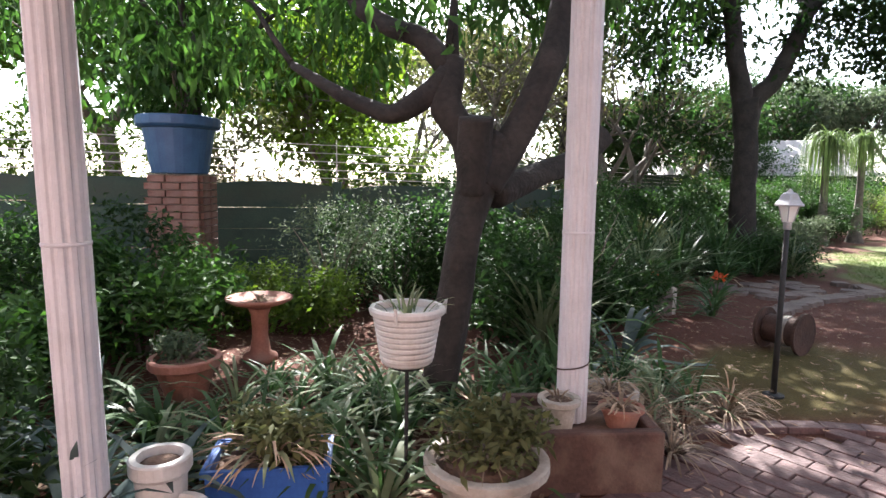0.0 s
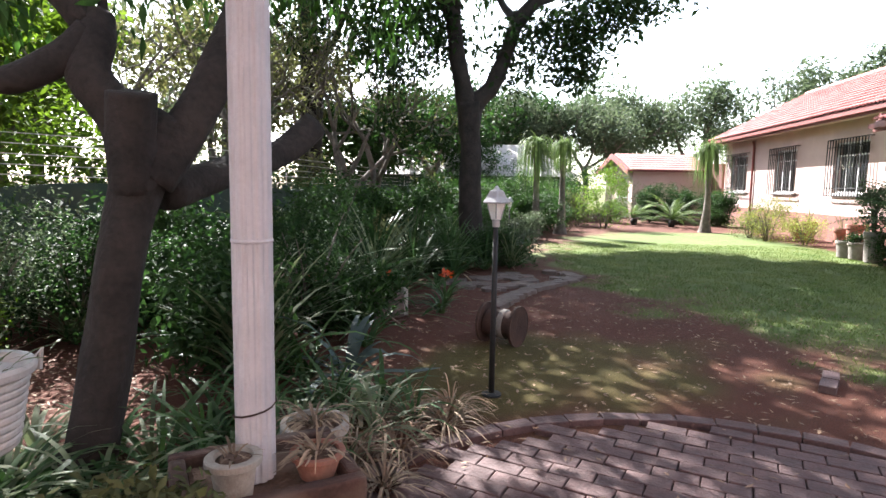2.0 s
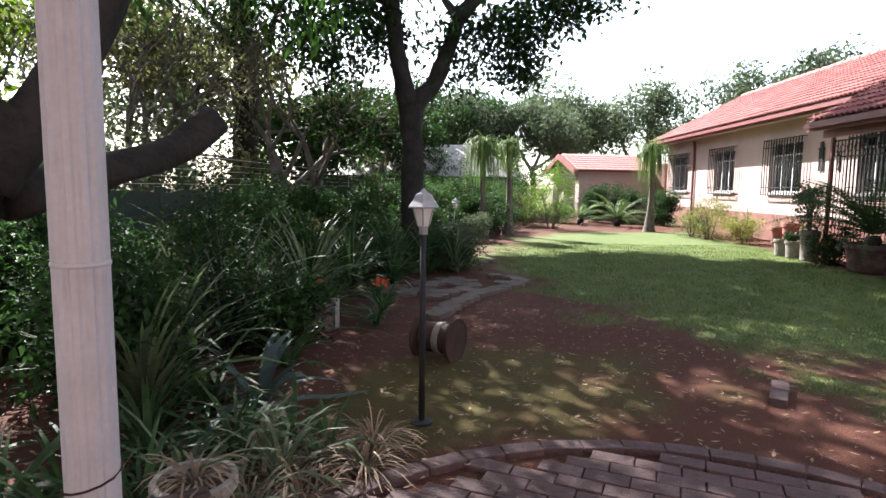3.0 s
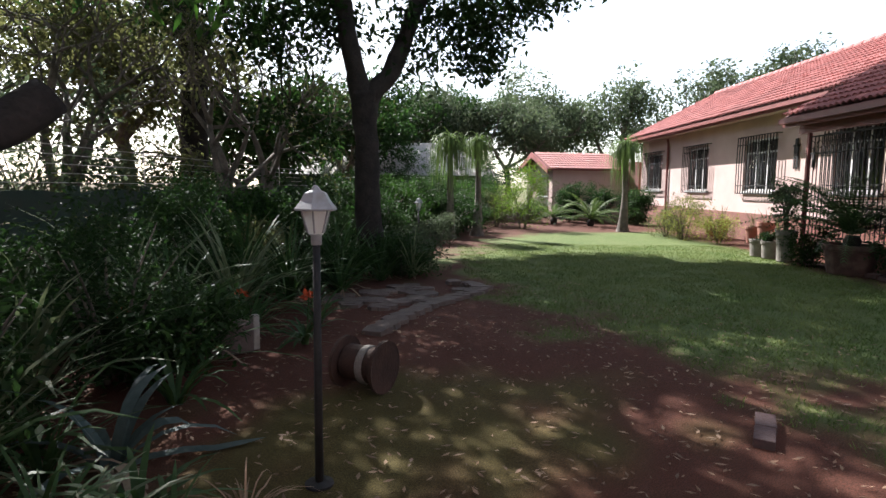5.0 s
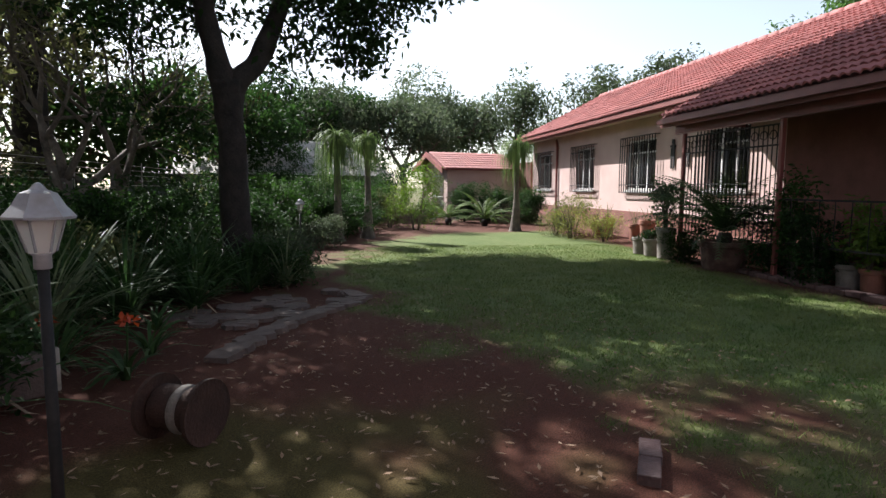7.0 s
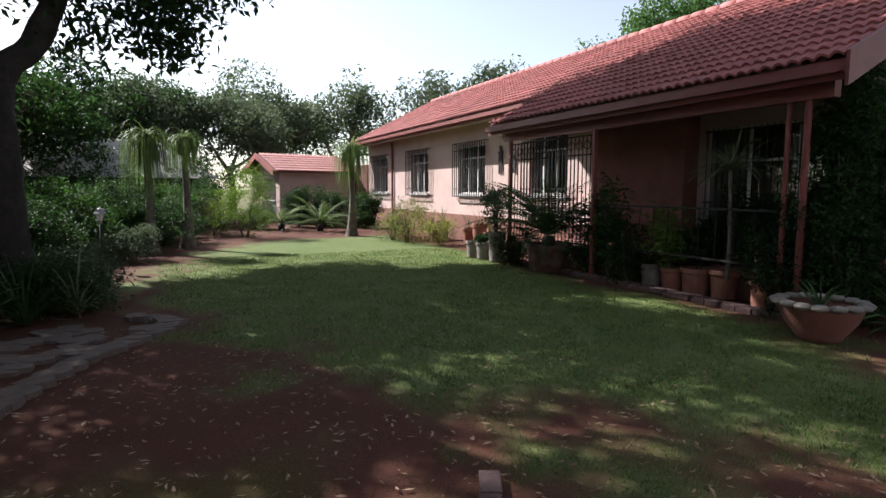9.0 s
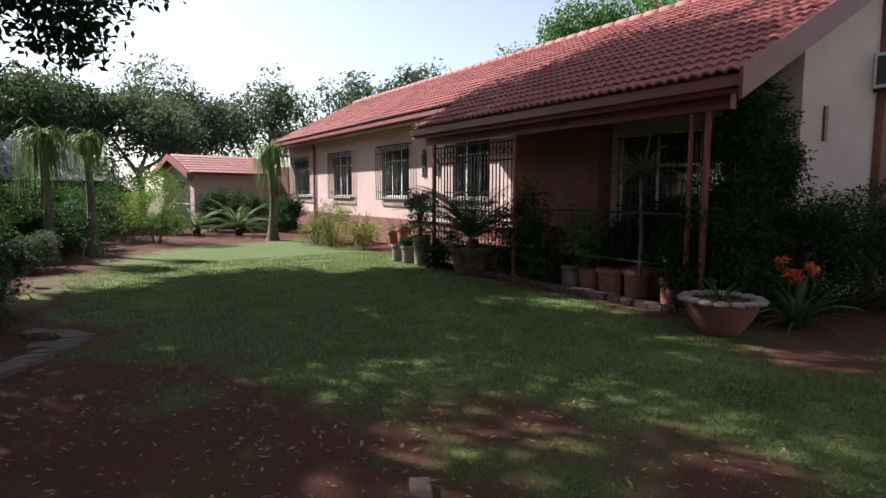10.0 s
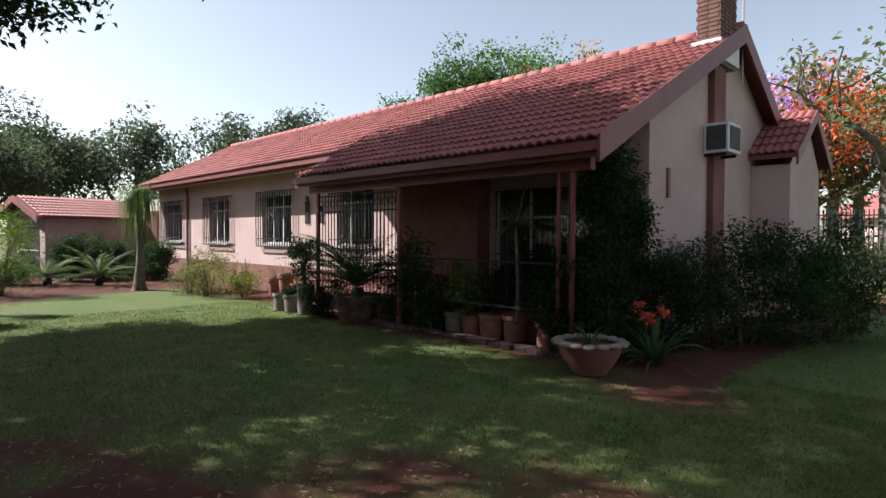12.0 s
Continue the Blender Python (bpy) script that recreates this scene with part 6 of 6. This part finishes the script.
for k in range(5):
    a = k * 1.26
    limb(bm, [(0, 0, 0), (0.1 * math.cos(a), 0.1 * math.sin(a), 0.15), (0.12 * math.cos(a), 0.12 * math.sin(a), 0.3), (0.2 * math.cos(a), 0.2 * math.sin(a), 0.42 + 0.08 * k)], [0.025, 0.022, 0.02, 0.016], 7, 0.1)
part("stem", bm, "concrete_pale", fr, smooth=True)
part("leaves", blades(bmesh.new(), 24, 0.22, 0.016, np.random.default_rng(5), 0.9, 0.9, 0.12, 0.12), "strap_pale", fr)
# scalloped bowl
bw = empty("scalloped_bowl", pose(*hp(6.25, 7.05).xy, 0), "large dark terracotta bowl with a scalloped pale rim", "planter")
part("body", lathe(bmesh.new(), [(0.2, 0), (0.22, 0.04), (0.33, 0.2), (0.38, 0.33), (0.39, 0.36), (0.36, 0.36), (0.33, 0.3), (0.01, 0.29)], 32), "plaster_plinth", bw, smooth=True)
for k in range(16):
    a = 2 * math.pi * k / 16
    part("rim_scallop", lathe(bmesh.new(), [(0.02, -0.03), (0.07, -0.015), (0.08, 0.01), (0.05, 0.035), (0.01, 0.04)], 10, Matrix.Translation((0.38 * math.cos(a), 0.38 * math.sin(a), 0.37))), "concrete", bw, smooth=True)
strappy("bowl_plant", (*hp(6.25, 7.05).xy, 0.28), 30, 0.4, 0.012, "small green plants in the scalloped bowl", "strap", 0.7, 1.2, 71)
# ornament silhouettes on the wall
for y, z, s in ((16.1, 2.2, 0.9), (15.42, 2.1, 0.55)):
    o = empty("wall_ornament", HOUSE @ pose(WALL_X - 0.03, y, z), "small dark metal ornament hanging on the wall", "ornament")
    part("plate", boxes((-0.012, 0.012, -0.1 * s, 0.1 * s, 0.0, 0.3 * s), (-0.012, 0.012, -0.14 * s, 0.14 * s, 0.3 * s, 0.36 * s), (-0.012, 0.012, -0.06 * s, 0.06 * s, 0.361 * s, 0.52 * s), (-0.012, 0.012, -0.1 * s, -0.03 * s, -0.3 * s, -0.001), (-0.012, 0.012, 0.03 * s, 0.1 * s, -0.3 * s, -0.001), bevel=0.008), "iron", o)

# ---- gate beyond the gable ----
for k, (x, y, r, h) in enumerate(((29.5, -7.6, 1.8, 1.0), (30.0, -10.6, 1.8, 0.9))):
    bush("shrub", (x, y, 0), (r, r, h), 90, "dark hedge shrub beyond the gate", "leaf_olive", 0.14, 30, 0.22, 680 + k)
gate = empty("metal_gate", pose(24.9, -5.6, 0, 0, 0, -100), "dark green metal palisade gate", "gate")
for k in range(30):
    part("bar", boxes((k * 0.13 - 0.018, k * 0.13 + 0.018, -0.01, 0.01, 0.05, 2.6)), "green_metal", gate)
for z in (0.3, 2.4):
    part("rail", boxes((-0.05, 3.9, 0.011, 0.04, z - 0.02, z + 0.02)), "green_metal", gate)
for x in (-0.08, 3.95):
    part("gate_post", boxes((x - 0.05, x + 0.05, -0.05, 0.05, -0.05, 2.9), bevel=0.006), "green_metal", gate)

# ---- ledge, edging stones ----
ledge = empty("brick_edging", None, "reddish brick edging before the porch", "edging", kind="structure")
EB = finish("brick", boxes((-0.11, 0.11, -0.055, 0.055, -0.03, 0.045), bevel=0.008), "paver")
for k in range(26):
    u = 7.0 + k * 0.235
    for j in range(2):
        piece("brick", EB, ledge, Matrix.Translation(hp(u + 0.1 * j + RNG.normal(0, 0.01), 7.6 + 0.12 * j, RNG.normal(0.01, 0.008))) @ Matrix.Rotation(radians(59.5 + RNG.normal(0, 3)), 4, "Z"))
path = empty("stone_edging", None, "flat reddish stones edging the planted bed", "paving", kind="structure")


def slab(seed, r):
    rng = np.random.default_rng(seed)
    bm = bmesh.new()
    n = 7
    ang = np.sort(rng.uniform(0, 6.28, n)) * 0.4 + np.arange(n) * 6.28 / n * 0.6
    lo = [bm.verts.new((r * math.cos(a) * f, r * math.sin(a) * f, -0.03)) for a, f in zip(ang, rng.uniform(0.75, 1.1, n))]
    hi = [bm.verts.new((v.co.x * 0.94, v.co.y * 0.94, 0.035)) for v in lo]
    bm.faces.new(hi)
    for k in range(n):
        bm.faces.new((lo[k], lo[(k + 1) % n], hi[(k + 1) % n], hi[k]))
    return finish("stone", bm, "stone")


SLABS = [slab(k, 0.16) for k in range(6)]
edge = [(3.7, 6.3), (4.2, 6.75), (4.7, 7.1), (5.2, 7.35), (5.65, 7.55), (5.95, 7.8), (5.95, 8.15), (5.8, 8.5)]
for k, ((x0, y0), (x1, y1)) in enumerate(zip(edge, edge[1:])):
    for j in range(3):
        f = j / 3
        piece("stone", SLABS[(k + j) % 6], path, pose(x0 + (x1 - x0) * f, y0 + (y1 - y0) * f, 0.0, RNG.normal(0, 3), RNG.normal(0, 3), RNG.uniform(0, 360)))
for k in range(46):
    f, s = RNG.uniform(0, 1), RNG.uniform(0.15, 1.1)
    piece("stone", SLABS[k % 6], path, pose(4.1 + 1.7 * f - 0.4 * s, 6.9 + 0.75 * f + s, -0.012, RNG.normal(0, 2), RNG.normal(0, 2), RNG.uniform(0, 360)))

# ---- patio paving ----
paving = empty("patio_paving", None, "dark red brick patio with a rounded edge", "paving", kind="structure")
PB = finish("paver", boxes((-0.108, 0.108, -0.053, 0.053, -0.03, 0.028), bevel=0.006), "paver")
CX, CY, RAD = 2.1, 1.4, 1.86
rng = np.random.default_rng(21)
near, rest = [], []
for i in range(-26, 27):
    for j in range(-50, 51):
        x, y = (j * 0.112), (i * 0.222 + (0.111 if j % 2 else 0))
        a = radians(38)
        wx, wy = CX + x * math.cos(a) - y * math.sin(a), CY + x * math.sin(a) + y * math.cos(a)
        inside = math.hypot(wx - CX, wy - CY) < RAD - 0.12 or (wy < 1.4 and -1.0 < wx < CX + RAD - 0.1 and wy > -2.2) or (wx < 2.1 and wx > 0.1 and wy < 2.3 and wy > 1.3)
        if not inside:
            continue
        m = pose(wx, wy, rng.normal(-0.012, 0.003), rng.normal(0, 0.6), rng.normal(0, 0.6), 128 + rng.normal(0, 1.2))
        (near if wy > 1.9 and len(near) < 290 else rest).append(m)
for m in near:
    piece("paver", PB, paving, m)
for k in range(27):
    a = radians(165 - k * 6.9)
    piece("paver", PB, paving, pose(CX + RAD * math.cos(a), CY + RAD * math.sin(a), -0.006, 0, 0, math.degrees(a) + 90 + rng.normal(0, 2)))
verts, faces = [], []
pv, pf = [v.co.copy() for v in PB.vertices], [tuple(p.vertices) for p in PB.polygons]
for m in rest:
    k = len(verts)
    verts += [tuple(m @ v) for v in pv]
    faces += [tuple(q + k for q in f) for f in pf]
o = new("pavers", mesh_of("pavers", verts, faces, "paver"))
o.parent = paving
tagged(o, kind="stuff")

# ---- grass and litter ----
M["grass"] = leafy("grass", (0.045, 0.09, 0.02), (0.15, 0.167, 0.066), 0.6, 0.3, 0.25)


def grass(n=130000):
    rng = np.random.default_rng(2)
    pts = []
    while len(pts) < n:
        k = 4000
        u, v = 3.2 + 13.0 * rng.uniform(0, 1, k) ** 1.5, rng.uniform(1.0, 8.2, k)
        u[::5], v[::5] = rng.uniform(0, 5.2, k // 5), rng.uniform(5.0, 13.0, k // 5)
        for a, b in zip(u, v):
            w = HOUSE @ Vector((b, a, 0))
            if rng.uniform() < cover(w.x, w.y) * (0.35 + 0.65 * (noise.noise(w * 2.2) > -0.25)):
                pts.append((w.x, w.y, ground_height(w.x, w.y) - 0.004))
    p = np.array(pts[:n])
    a, h = rng.uniform(0, 6.28, n), rng.uniform(0.018, 0.05, n)
    w = np.stack([np.cos(a), np.sin(a), np.zeros(n)], 1) * 0.0045
    lean = np.stack([rng.normal(0, 0.6, n) * h, rng.normal(0, 0.6, n) * h, h], 1)
    v = np.stack([p - w, p + w, p + lean], 1).reshape(-1, 3)
    me = bpy.data.meshes.new("grass")
    me.vertices.add(3 * n)
    me.vertices.foreach_set("co", v.reshape(-1).astype(np.float32))
    me.loops.add(3 * n)
    me.loops.foreach_set("vertex_index", np.arange(3 * n, dtype=np.int32))
    me.polygons.add(n)
    me.polygons.foreach_set("loop_start", np.arange(0, 3 * n, 3, dtype=np.int32))
    me.update(calc_edges=True)
    me.materials.append(M["grass"])
    tagged(new("grass", me), "short patchy lawn grass", "grass", kind="stuff")


grass()
c = []
rng = np.random.default_rng(14)
for k in range(9000):
    x, y = (rng.uniform(-2.6, 7.5), rng.uniform(0.4, 8.0)) if k % 3 else (rng.uniform(-2.6, 1.4), rng.uniform(2.2, 5.6))
    z = 0.02 if math.hypot(x - CX, y - CY) < RAD else 0.012
    if math.hypot(x - CX, y - CY) < RAD and rng.uniform() < 0.72:
        continue
    c.append((x, y, z + ground_height(x, y) * (z < 0.015)))
lm = leaf_mesh("fallen_leaves", c, 0.06, "litter", 0.0, 0.32, rng)
co = np.empty(len(lm.vertices) * 3, np.float32)
lm.vertices.foreach_get("co", co)
co = co.reshape(-1, 3)
base = np.repeat(np.array(c)[:, 2], 4)
co[:, 2] = base + 0.004 + np.abs(co[:, 2] - base) * 0.25
lm.vertices.foreach_set("co", co.reshape(-1))
tagged(new("fallen_leaves", lm), "scattered dry brown fallen leaves", "leaves", kind="stuff")
lay_tiles(roof, EAVE_X, 6.36, 13.45, True)
lay_tiles(roof, 8.7, 13.45, 27.5, False)
